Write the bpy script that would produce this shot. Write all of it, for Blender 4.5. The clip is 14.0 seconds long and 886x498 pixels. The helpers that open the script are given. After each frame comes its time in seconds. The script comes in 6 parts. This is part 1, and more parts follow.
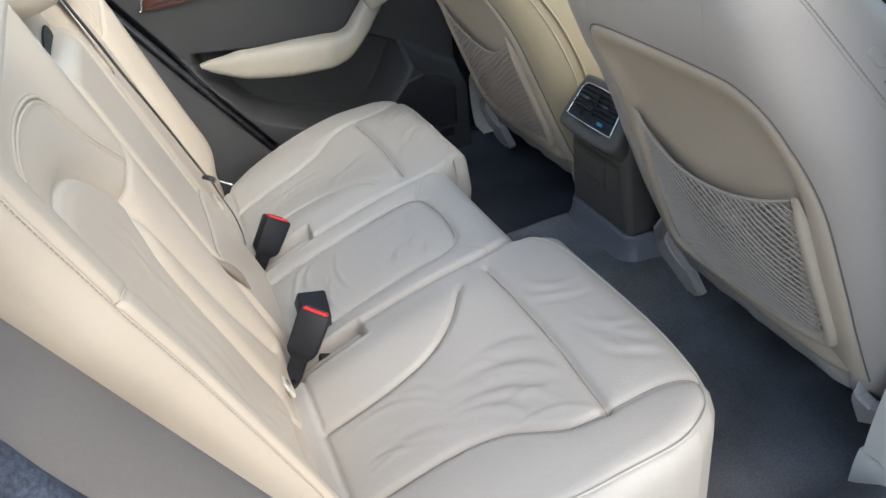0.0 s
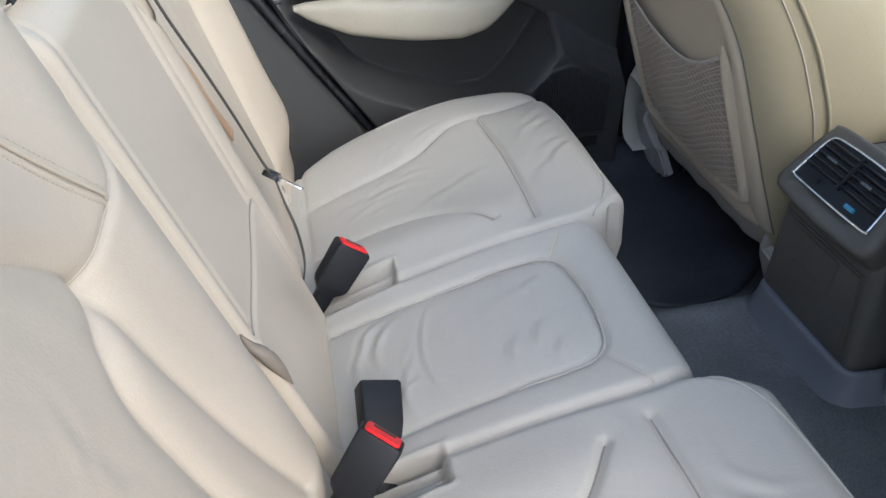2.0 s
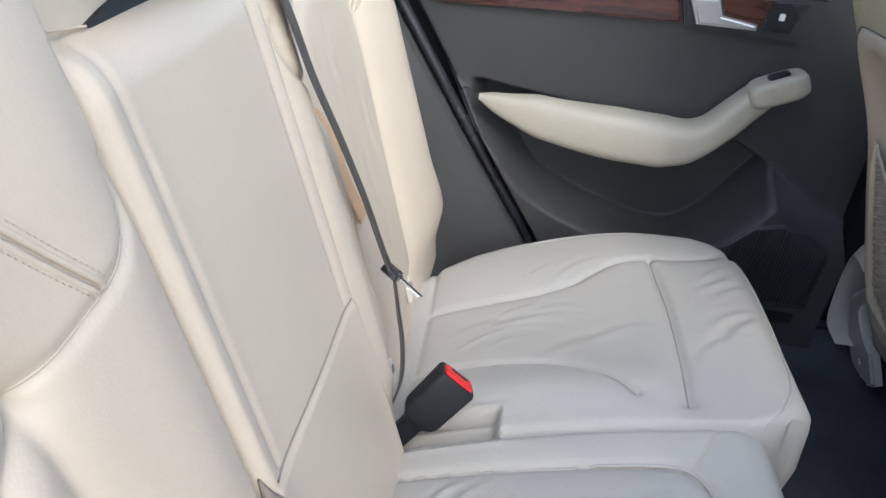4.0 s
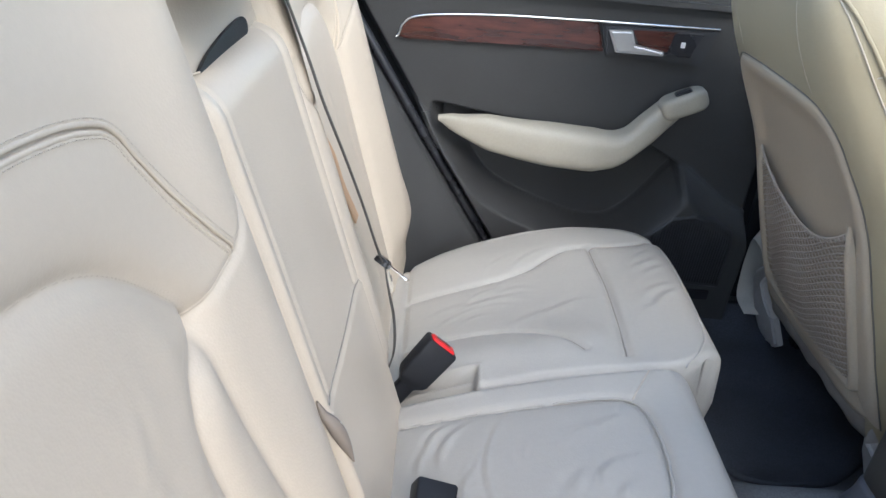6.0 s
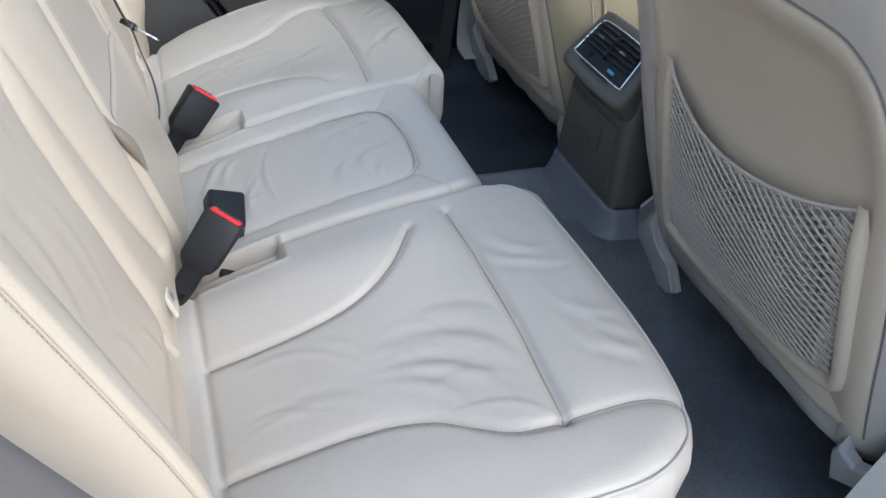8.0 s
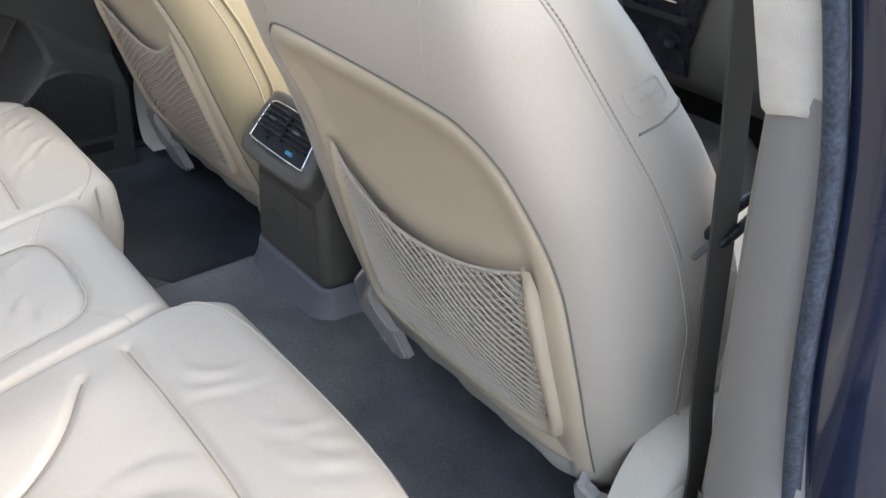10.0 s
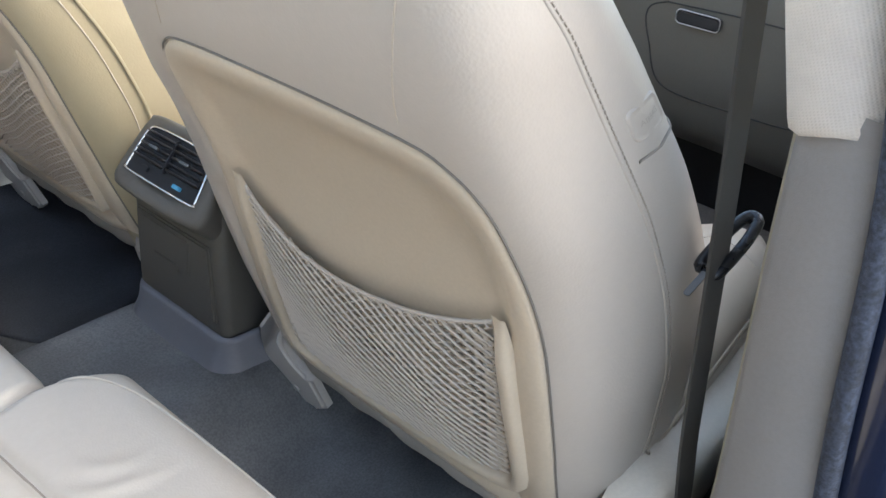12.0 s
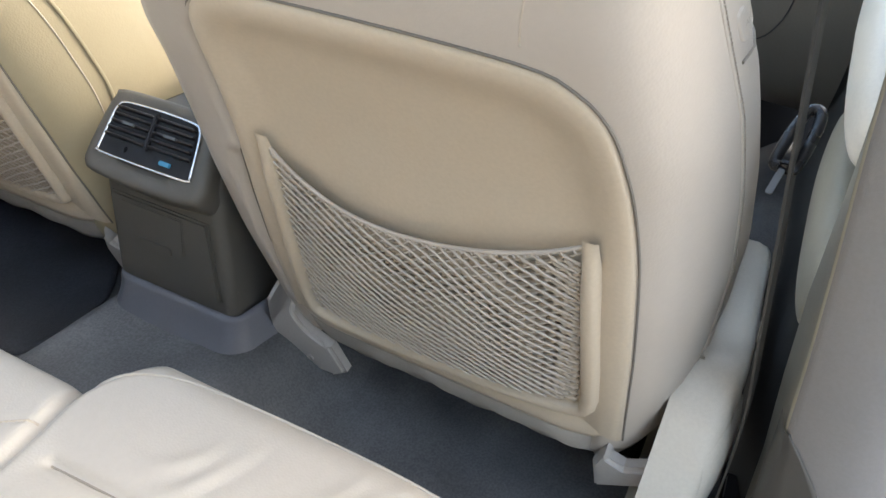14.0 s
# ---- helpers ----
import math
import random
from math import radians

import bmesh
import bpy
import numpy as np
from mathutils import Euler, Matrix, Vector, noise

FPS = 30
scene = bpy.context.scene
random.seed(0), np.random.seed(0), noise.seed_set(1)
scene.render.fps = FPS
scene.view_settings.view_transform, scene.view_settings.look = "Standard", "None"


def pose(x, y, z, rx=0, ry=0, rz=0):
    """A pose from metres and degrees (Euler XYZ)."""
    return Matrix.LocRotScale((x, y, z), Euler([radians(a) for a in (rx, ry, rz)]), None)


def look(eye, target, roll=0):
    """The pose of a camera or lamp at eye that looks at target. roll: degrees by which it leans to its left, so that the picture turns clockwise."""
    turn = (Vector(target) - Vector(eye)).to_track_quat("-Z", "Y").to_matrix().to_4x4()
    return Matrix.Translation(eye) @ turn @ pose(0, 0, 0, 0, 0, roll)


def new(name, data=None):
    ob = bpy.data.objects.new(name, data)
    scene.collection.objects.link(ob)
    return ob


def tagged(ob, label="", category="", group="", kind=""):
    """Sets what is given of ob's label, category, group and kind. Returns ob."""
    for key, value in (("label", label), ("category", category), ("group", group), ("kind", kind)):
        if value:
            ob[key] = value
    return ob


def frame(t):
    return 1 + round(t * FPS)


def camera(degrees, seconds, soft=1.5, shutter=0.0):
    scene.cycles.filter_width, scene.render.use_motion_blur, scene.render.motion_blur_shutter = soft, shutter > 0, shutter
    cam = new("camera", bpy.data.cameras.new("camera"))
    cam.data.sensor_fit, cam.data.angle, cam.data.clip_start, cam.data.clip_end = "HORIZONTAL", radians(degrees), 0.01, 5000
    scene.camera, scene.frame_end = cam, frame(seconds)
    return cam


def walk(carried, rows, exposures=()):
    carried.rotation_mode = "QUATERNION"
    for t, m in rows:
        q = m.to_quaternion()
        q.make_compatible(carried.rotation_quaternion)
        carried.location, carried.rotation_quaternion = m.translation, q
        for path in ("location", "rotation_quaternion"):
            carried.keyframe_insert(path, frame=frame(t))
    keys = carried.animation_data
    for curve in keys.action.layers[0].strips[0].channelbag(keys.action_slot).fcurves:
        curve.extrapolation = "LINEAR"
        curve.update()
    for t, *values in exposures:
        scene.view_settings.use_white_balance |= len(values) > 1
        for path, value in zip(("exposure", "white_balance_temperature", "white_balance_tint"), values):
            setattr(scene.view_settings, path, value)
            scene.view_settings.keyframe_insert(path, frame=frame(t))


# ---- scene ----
EXPOSURE, SKY, SUN, BACK_X = 0.86, 0.275, 0.14, 0.055
cam = camera(61.7, 14.0, 1.5)
PATH = [
    (0, (0.038, -1.086, 1.054), (0.564, 0.502, -0.042), -8.5),
    (0.5, (0.052, -1.048, 1.08), (0.494, 0.584, 0.012), -9.5),
    (1, (0.052, -1.027, 1.001), (0.498, 0.518, -0.188), -7.4),
    (1.5, (0.046, -0.836, 0.972), (0.541, 0.662, -0.258), -3.0),
    (2, (0.095, -0.644, 0.969), (0.417, 0.929, -0.224), -1.4),
    (2.5, (0.113, -0.484, 0.945), (0.097, 1.165, -0.187), 1.0),
    (2.7, (0.11, -0.445, 0.943), (0.042, 1.235, -0.138), 3.6),
    (4.8, (0.17, -0.508, 0.903), (0.054, 1.215, -0.107), 5.7),
    (5, (0.167, -0.517, 0.899), (0.045, 1.185, -0.144), 5.4),
    (5.5, (0.154, -0.557, 0.927), (0.035, 1.16, -0.091), 4.5),
    (6, (0.103, -0.672, 0.978), (0.152, 1.091, 0.036), 5.4),
    (6.5, (0.068, -0.827, 0.988), (0.308, 0.92, 0.043), 6.2),
    (7, (0.073, -0.88, 0.96), (0.456, 0.787, -0.077), 7.2),
    (7.5, (0.078, -0.898, 0.93), (0.611, 0.628, -0.248), 8.0),
    (7.7, (0.066, -0.909, 0.927), (0.642, 0.56, -0.302), 8.1),
    (9.8, (0.196, -0.885, 0.937), (1.383, 0.261, -0.194), 7.7),
    (10, (0.199, -0.879, 0.955), (1.395, 0.311, -0.12), 6.4),
    (10.5, (0.189, -0.855, 0.996), (1.405, 0.432, 0.065), 4.2),
    (11, (0.175, -0.832, 1.001), (1.4, 0.484, 0.125), 3.0),
    (11.5, (0.191, -0.79, 0.975), (1.54, 0.389, 0.086), 4.6),
    (11.7, (0.22, -0.773, 0.928), (1.657, 0.225, 0.029), 8.6),
    (12, (0.221, -0.755, 0.92), (1.67, 0.183, -0.091), 9.0),
    (12.2, (0.236, -0.754, 0.904), (1.675, 0.158, -0.13), 9.4),
    (12.5, (0.239, -0.744, 0.894), (1.708, 0.119, -0.154), 10.4),
    (12.8, (0.257, -0.717, 0.871), (1.713, 0.123, -0.236), 9.9),
    (13, (0.289, -0.682, 0.848), (1.746, 0.04, -0.317), 11.2),
    (13.2, (0.312, -0.645, 0.825), (1.801, -0.006, -0.291), 12.7),
    (13.5, (0.28, -0.62, 0.821), (1.806, 0.045, -0.288), 11.7),
    (13.7, (0.221, -0.631, 0.841), (1.752, 0.077, -0.243), 9.2),
    (14, (0.152, -0.631, 0.884), (1.696, 0.035, -0.199), 6.1),
]
walk(cam, [(t, look(eye, target, roll)) for t, eye, target, roll in PATH], [(0.0, EXPOSURE - 0.09, 6350, 7), (1.0, EXPOSURE - 0.14, 6250, 7), (1.5, EXPOSURE - 0.07, 6150, 7), (2.5, EXPOSURE - 0.15, 6000, 7), (5.0, EXPOSURE + 0.07, 6000, 8), (6.4, EXPOSURE - 0.05, 5900, 7), (7.7, EXPOSURE - 0.05, 5850, 6), (9.8, EXPOSURE + 0.56, 6700, 8), (10.5, EXPOSURE + 0.54, 6850, 8), (11.0, EXPOSURE + 0.32, 7050, 8), (11.5, EXPOSURE + 0.40, 7000, 8), (12.5, EXPOSURE + 0.74, 6700, 8), (13.5, EXPOSURE + 0.80, 7150, 8), (14.0, EXPOSURE + 0.76, 7250, 8)])

# ---------------------------------------------------------------- light
W = bpy.data.worlds.new("sky")
scene.world = W
W.use_nodes = True
_bg = W.node_tree.nodes["Background"]
_sky = W.node_tree.nodes.new("ShaderNodeTexSky")
_sky.sky_type = "NISHITA"
_sky.sun_disc = False
_sky.sun_elevation, _sky.sun_rotation = radians(45), radians(155)
_sky.air_density, _sky.dust_density, _sky.ozone_density = 1.0, 2.5, 1.0
_bg.inputs["Strength"].default_value = SKY
W.node_tree.links.new(_sky.outputs[0], _bg.inputs[0])
_sun = new("sun", bpy.data.lights.new("sun", "SUN"))
_sun.data.energy, _sun.data.angle, _sun.data.color = SUN, radians(40), (1.0, 0.96, 0.90)
_sun.matrix_world = look((0.34, -0.72, 0.80), (0, 0, 0))


# ---------------------------------------------------------------- materials
def mat(name, color, rough=0.6, metal=0.0, var=0.08, scale=6.0, bump=0.0, bscale=300.0, grain="noise", spec=0.5, coat=0.0,
        stain=None, fine=0.05, stretch=None):
    """A surface with wide patches, fine grain and small relief; sizes by the object's own metres."""
    m = bpy.data.materials.new(name)
    m.use_nodes = True
    nt = m.node_tree
    N, L = nt.nodes, nt.links
    b = N["Principled BSDF"]
    b.inputs["Roughness"].default_value, b.inputs["Metallic"].default_value = rough, metal
    b.inputs["Specular IOR Level"].default_value = spec
    b.inputs["Coat Weight"].default_value = coat
    tc = N.new("ShaderNodeTexCoord")
    src = tc.outputs["Object"]
    if stretch:
        mp = N.new("ShaderNodeMapping")
        mp.inputs["Scale"].default_value = stretch
        L.new(src, mp.inputs[0])
        src = mp.outputs[0]
    n1 = N.new("ShaderNodeTexNoise")
    n1.inputs["Scale"].default_value, n1.inputs["Detail"].default_value = scale, 4
    n2 = N.new("ShaderNodeTexNoise")
    n2.inputs["Scale"].default_value, n2.inputs["Detail"].default_value = bscale * 0.35, 3
    L.new(src, n1.inputs["Vector"]), L.new(src, n2.inputs["Vector"])
    c = Vector(color)
    r = N.new("ShaderNodeValToRGB")
    e = r.color_ramp.elements
    e[0].position, e[1].position = 0.3, 0.7
    lo = Vector(stain) if stain else c * (1 - var)
    e[0].color, e[1].color = (*lo, 1), (*(c * (1 + var * 0.6)), 1)
    L.new(n1.outputs["Fac"], r.inputs[0])
    mx = N.new("ShaderNodeMix")
    mx.data_type, mx.blend_type = "RGBA", "MULTIPLY"
    mx.inputs["Factor"].default_value = 1.0
    r2 = N.new("ShaderNodeValToRGB")
    e = r2.color_ramp.elements
    e[0].position, e[1].position = 0.35, 0.65
    e[0].color, e[1].color = (1 - fine,) * 3 + (1,), (1, 1, 1, 1)
    L.new(n2.outputs["Fac"], r2.inputs[0])
    L.new(r.outputs[0], mx.inputs["A"]), L.new(r2.outputs[0], mx.inputs["B"])
    L.new(mx.outputs["Result"], b.inputs["Base Color"])
    rr = N.new("ShaderNodeMapRange")
    rr.inputs["To Min"].default_value, rr.inputs["To Max"].default_value = max(rough - 0.08, 0.02), min(rough + 0.08, 1)
    L.new(n1.outputs["Fac"], rr.inputs[0]), L.new(rr.outputs[0], b.inputs["Roughness"])
    if bump:
        if grain == "cell":
            t = N.new("ShaderNodeTexVoronoi")
            t.inputs["Scale"].default_value = bscale
            h = t.outputs["Distance"]
        elif grain == "weave":
            t = N.new("ShaderNodeTexWave")
            t.wave_type, t.bands_direction = "BANDS", "DIAGONAL"
            t.inputs["Scale"].default_value, t.inputs["Distortion"].default_value = bscale, 0.6
            h = t.outputs["Fac"]
        elif grain == "twill":
            turn = N.new("ShaderNodeMapping")
            turn.inputs["Rotation"].default_value = (radians(28), 0, 0)
            L.new(src, turn.inputs[0])
            t, t2, ml = N.new("ShaderNodeTexWave"), N.new("ShaderNodeTexWave"), N.new("ShaderNodeMath")
            t.bands_direction, t2.bands_direction, ml.operation = "Z", "Y", "MULTIPLY"
            t.inputs["Scale"].default_value, t2.inputs["Scale"].default_value = bscale, bscale * 0.8
            t.inputs["Distortion"].default_value = t2.inputs["Distortion"].default_value = 0.5
            L.new(turn.outputs[0], t2.inputs["Vector"])
            L.new(t.outputs["Fac"], ml.inputs[0]), L.new(t2.outputs["Fac"], ml.inputs[1])
            h, src = ml.outputs[0], turn.outputs[0]
        else:
            t = N.new("ShaderNodeTexNoise")
            t.inputs["Scale"].default_value, t.inputs["Detail"].default_value = bscale, 3
            h = t.outputs["Fac"]
        L.new(src, t.inputs["Vector"])
        bp = N.new("ShaderNodeBump")
        bp.inputs["Strength"].default_value, bp.inputs["Distance"].default_value = bump, 0.001
        L.new(h, bp.inputs["Height"]), L.new(bp.outputs[0], b.inputs["Normal"])
    return m


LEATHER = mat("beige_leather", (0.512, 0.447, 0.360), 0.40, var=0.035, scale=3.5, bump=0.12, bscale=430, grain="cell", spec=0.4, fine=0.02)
# Bench leather toned down for the cushion; its light is put into colour.
CUSHION_LEATHER = mat("dimmed_cushion_leather", (0.408, 0.384, 0.342), 0.42, var=0.05, scale=5, bump=0.14, bscale=430, grain="cell", spec=0.4, fine=0.025)
# Same leather as the bench; the passenger side's cooler light is put into colour.
COOL_LIT_LEATHER = mat("cool_lit_leather", (0.437, 0.392, 0.340), 0.40, var=0.035, scale=4, bump=0.12, bscale=430, grain="cell", spec=0.4, fine=0.02)
# Darker than the leather: shade in the seam grooves is put into this colour.
SEAM = mat("painted_seam_shade", (0.26, 0.235, 0.20), 0.8, bump=0.3, bscale=900)
THREAD = mat("beige_thread", (0.48, 0.42, 0.34), 0.8, bump=0.3, bscale=900)
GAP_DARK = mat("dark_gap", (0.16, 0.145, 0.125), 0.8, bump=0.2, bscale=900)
TONE_THREAD = mat("pale_beige_thread", (0.50, 0.445, 0.37), 0.8, bump=0.3, bscale=900)
DARK_THREAD = mat("grey_thread", (0.38, 0.34, 0.29), 0.8, bump=0.3, bscale=900)
BEIGE_PLASTIC = mat("beige_plastic", (0.50, 0.425, 0.325), 0.36, var=0.05, scale=5, bump=0.15, bscale=700, stain=(0.465, 0.393, 0.298))
CREAM_PLASTIC = mat("cream_plastic", (0.64, 0.605, 0.53), 0.45, var=0.05, scale=5, bump=0.2, bscale=700)
# Darker than the net cord: shade in the net's gaps is painted here.
NET_SHADE = mat("shaded_net_cord", (0.39, 0.335, 0.270), 0.8, bump=0.4, bscale=1500)
NET = mat("net_cord", (0.49, 0.435, 0.375), 0.75, bump=0.4, bscale=1500)
DOOR_GREY = mat("dark_grey_trim", (0.044, 0.0445, 0.0445), 0.50, var=0.12, scale=5, bump=0.3, bscale=800, spec=0.3)
DOOR_LOW = mat("charcoal_trim", (0.028, 0.029, 0.032), 0.5, var=0.12, scale=5, bump=0.3, bscale=800)
CONSOLE_M = mat("brown_grey_plastic", (0.078, 0.072, 0.062), 0.5, var=0.08, scale=8, bump=0.25, bscale=800)
BASE_M = mat("slate_plastic", (0.135, 0.139, 0.156), 0.45, var=0.1, scale=8, bump=0.25, bscale=800)
FLAP_CLOTH = mat("grey_flap_cloth", (0.36, 0.335, 0.30), 0.8, var=0.12, scale=14, bump=0.5, bscale=500, spec=0.2)
CARPET = mat("charcoal_carpet", (0.158, 0.160, 0.163), 0.95, var=0.42, scale=5, bump=0.7, bscale=900, fine=0.26, spec=0.1)
CARPET_D = mat("dark_carpet", (0.060, 0.065, 0.077), 0.62, var=0.4, scale=7, bump=0.5, bscale=900, fine=0.3, spec=0.4)
BLACK = mat("black_plastic", (0.016, 0.017, 0.020), 0.28, var=0.1, scale=20, bump=0.1, bscale=900)
BLACK_MATT = mat("matt_black_plastic", (0.015, 0.016, 0.019), 0.5, var=0.1, scale=20, bump=0.2, bscale=900, spec=0.25)
RED = mat("red_button", (0.75, 0.02, 0.025), 0.35, var=0.05, scale=30)
CHROME = mat("chrome", (0.80, 0.80, 0.80), 0.16, metal=1.0, var=0.03, scale=20)
SATIN = mat("satin_metal", (0.62, 0.62, 0.62), 0.35, metal=1.0, var=0.04, scale=40)
WOOD = mat("dark_walnut", (0.060, 0.018, 0.012), 0.22, var=0.5, scale=14, coat=0.5, stretch=(1.0, 6.0, 7.0), stain=(0.022, 0.008, 0.006))
BLUE_MARK = mat("blue_mark", (0.05, 0.26, 0.42), 0.4)
WEB = mat("dark_webbing", (0.075, 0.070, 0.062), 0.7, var=0.1, scale=30, bump=0.6, bscale=500, grain="weave")
TAN_STRIP = mat("tan_weave", (0.55, 0.36, 0.22), 0.7, var=0.1, scale=30, bump=0.6, bscale=500, grain="weave")
PILLAR_CLOTH = mat("cream_woven_cloth", (0.72, 0.67, 0.60), 0.85, var=0.05, scale=12, bump=0.45, bscale=175, grain="twill", spec=0.2, stain=(0.66, 0.61, 0.55))
PILLAR_GREY = mat("taupe_trim", (0.252, 0.240, 0.232), 0.55, var=0.06, scale=6, bump=0.25, bscale=800)
OLIVE_TRIM = mat("olive_cream_trim", (0.30, 0.275, 0.215), 0.5, var=0.06, scale=6, bump=0.25, bscale=800)
ARCH_GREY = mat("warm_grey_trim", (0.15, 0.138, 0.128), 0.55, var=0.06, scale=6, bump=0.25, bscale=800)
RUBBER = mat("blue_black_rubber", (0.058, 0.074, 0.110), 0.6, var=0.3, scale=60, bump=0.8, bscale=900, fine=0.6)
PAINT = mat("navy_paint", (0.012, 0.018, 0.042), 0.16, var=0.1, scale=8, coat=0.6)
SCREEN = mat("dark_screen", (0.02, 0.018, 0.02), 0.12, var=0.1, scale=10)
GROUND = mat("gravelly_asphalt", (0.40, 0.375, 0.335), 0.9, var=0.3, scale=2, bump=0.8, bscale=60, fine=0.4)
HEADLINER = mat("cream_headliner", (0.62, 0.58, 0.51), 0.9, var=0.04, scale=5, bump=0.4, bscale=500)
POCKET_M = mat("taupe_pocket", (0.235, 0.198, 0.165), 0.5, bump=0.2, bscale=700)
# Driver seat's shaded, warm-lit back put into the colour of the same leather.
SHADED_LEATHER = mat("shaded_warm_leather", (0.365, 0.312, 0.208), 0.40, var=0.04, scale=4, bump=0.12, bscale=430, grain="cell", spec=0.4, fine=0.02)
ARM_CREAM = mat("warm_cream_plastic", (0.38, 0.352, 0.288), 0.45, var=0.05, scale=5, bump=0.2, bscale=700)
VENT_BLACK = mat("vent_black", (0.009, 0.009, 0.011), 0.4, var=0.1, scale=20)
DULL_STEEL = mat("dull_steel", (0.20, 0.20, 0.195), 0.5, metal=1.0, var=0.05, scale=40)
RAIL_M = mat("grey_beige_plastic", (0.40, 0.375, 0.345), 0.45, var=0.06, scale=9, bump=0.2, bscale=700)
WHITE_MARK = mat("pale_print", (0.7, 0.7, 0.7), 0.5)
GLASS = bpy.data.materials.new("window_glass")
GLASS.use_nodes = True
_g = GLASS.node_tree.nodes["Principled BSDF"]
_g.inputs["Transmission Weight"].default_value, _g.inputs["Roughness"].default_value, _g.inputs["IOR"].default_value = 1.0, 0.0, 1.2
_g.inputs["Base Color"].default_value = (0.9, 0.95, 0.93, 1)


# ---------------------------------------------------------------- mesh tools
def thing(name, label, category, group="", kind="", at=(0, 0, 0)):
    ob = new(name)
    ob.empty_display_size = 0.05
    ob.location = at
    return tagged(ob, label, category, group, kind)


def put(name, verts, faces, material, parent=None, label="", smooth=True, kind=""):
    me = bpy.data.meshes.new(name)
    me.from_pydata([tuple(map(float, v)) for v in verts], [], [tuple(map(int, f)) for f in faces])
    me.validate()
    if smooth:
        me.shade_smooth()
    me.materials.append(material)
    ob = new(name, me)
    if parent:
        ob.parent = parent
        ob.location = -Vector(parent.location) if not parent.parent and parent.type == "EMPTY" else (0, 0, 0)
    return tagged(ob, label, "", "", kind)


def part(name, bm, material, parent, label="", smooth=True, sharp=40):
    me = bpy.data.meshes.new(name)
    bmesh.ops.recalc_face_normals(bm, faces=bm.faces)
    bm.to_mesh(me)
    bm.free()
    if smooth:
        me.shade_smooth()
        me.set_sharp_from_angle(angle=radians(sharp))
    me.materials.append(material)
    ob = new(name, me)
    if parent:
        ob.parent = parent
        ob.location = -Vector(parent.location) if not parent.parent and parent.type == "EMPTY" else (0, 0, 0)
    return tagged(ob, label)


def grid(P, wrap_u=False, wrap_v=False):
    """Vertices and faces of a sheet of points P[i, j]."""
    P = np.asarray(P)
    n, m = P.shape[:2]
    idx = np.arange(n * m).reshape(n, m)
    iu = np.arange(n if wrap_u else n - 1)
    jv = np.arange(m if wrap_v else m - 1)
    I, J = np.meshgrid(iu, jv, indexing="ij")
    a, b = idx[I, J], idx[(I + 1) % n, J]
    c, d = idx[(I + 1) % n, (J + 1) % m], idx[I, (J + 1) % m]
    return P.reshape(-1, 3), np.stack([a, b, c, d], -1).reshape(-1, 4)


def smoothstep(a, b, x):
    t = np.clip((np.asarray(x, float) - a) / (b - a), 0, 1)
    return t * t * (3 - 2 * t)


def spline(points, n):
    """n points along a smooth line through the given ones."""
    p = np.array(points, float)
    k = np.r_[0, np.cumsum(np.linalg.norm(np.diff(p, axis=0), axis=1))]
    ext = np.vstack([2 * p[0] - p[1], p, 2 * p[-1] - p[-2]])
    out = []
    for s in np.linspace(0, k[-1], n):
        i = min(np.searchsorted(k, s, side="right") - 1, len(p) - 2)
        t = (s - k[i]) / (k[i + 1] - k[i])
        p0, p1, p2, p3 = ext[i:i + 4]
        out.append(0.5 * (2 * p1 + (p2 - p0) * t + (2 * p0 - 5 * p1 + 4 * p2 - p3) * t * t + (3 * p1 - p0 - 3 * p2 + p3) * t ** 3))
    return np.array(out)


def along(X, Y, line):
    """Distance of each (X, Y) from a line of points."""
    d = np.full(np.shape(X), 9.0)
    for (ax, ay), (bx, by) in zip(line[:-1], line[1:]):
        vx, vy = bx - ax, by - ay
        t = np.clip(((X - ax) * vx + (Y - ay) * vy) / (vx * vx + vy * vy + 1e-12), 0, 1)
        d = np.minimum(d, np.hypot(X - ax - t * vx, Y - ay - t * vy))
    return d


def tube_mesh(line, r, sides=6, flat=1.0):
    """Verts and faces of a tube along a line of points; capped."""
    p = np.array(line, float)
    t = np.gradient(p, axis=0)
    t /= np.linalg.norm(t, axis=1)[:, None] + 1e-12
    rr = np.broadcast_to(r, len(p))
    up = np.array([0.0, 0.0, 1.0]) if abs(t[0][2]) < 0.9 else np.array([1.0, 0, 0])
    rings = []
    for q, d in zip(p, t):
        u = np.cross(d, up)
        u /= np.linalg.norm(u) + 1e-12
        v = np.cross(u, d)
        up = v
        ang = np.linspace(0, 2 * np.pi, sides, endpoint=False)
        rings.append(q + rr[len(rings)] * (np.cos(ang)[:, None] * u + flat * np.sin(ang)[:, None] * v))
    V, F = grid(np.array(rings), wrap_v=True)
    n = len(rings)
    F = [tuple(f) for f in F] + [tuple(range(sides))[::-1], tuple(range((n - 1) * sides, n * sides))]
    return V, F


def joined(items):
    V, F, k = [], [], 0
    for v, f in items:
        V.extend(v)
        F.extend([tuple(i + k for i in g) for g in f])
        k += len(v)
    return V, F


def tube(name, line, r, material, parent, label="", sides=8, flat=1.0):
    V, F = tube_mesh(line, r, sides, flat)
    return put(name, V, F, material, parent, label)


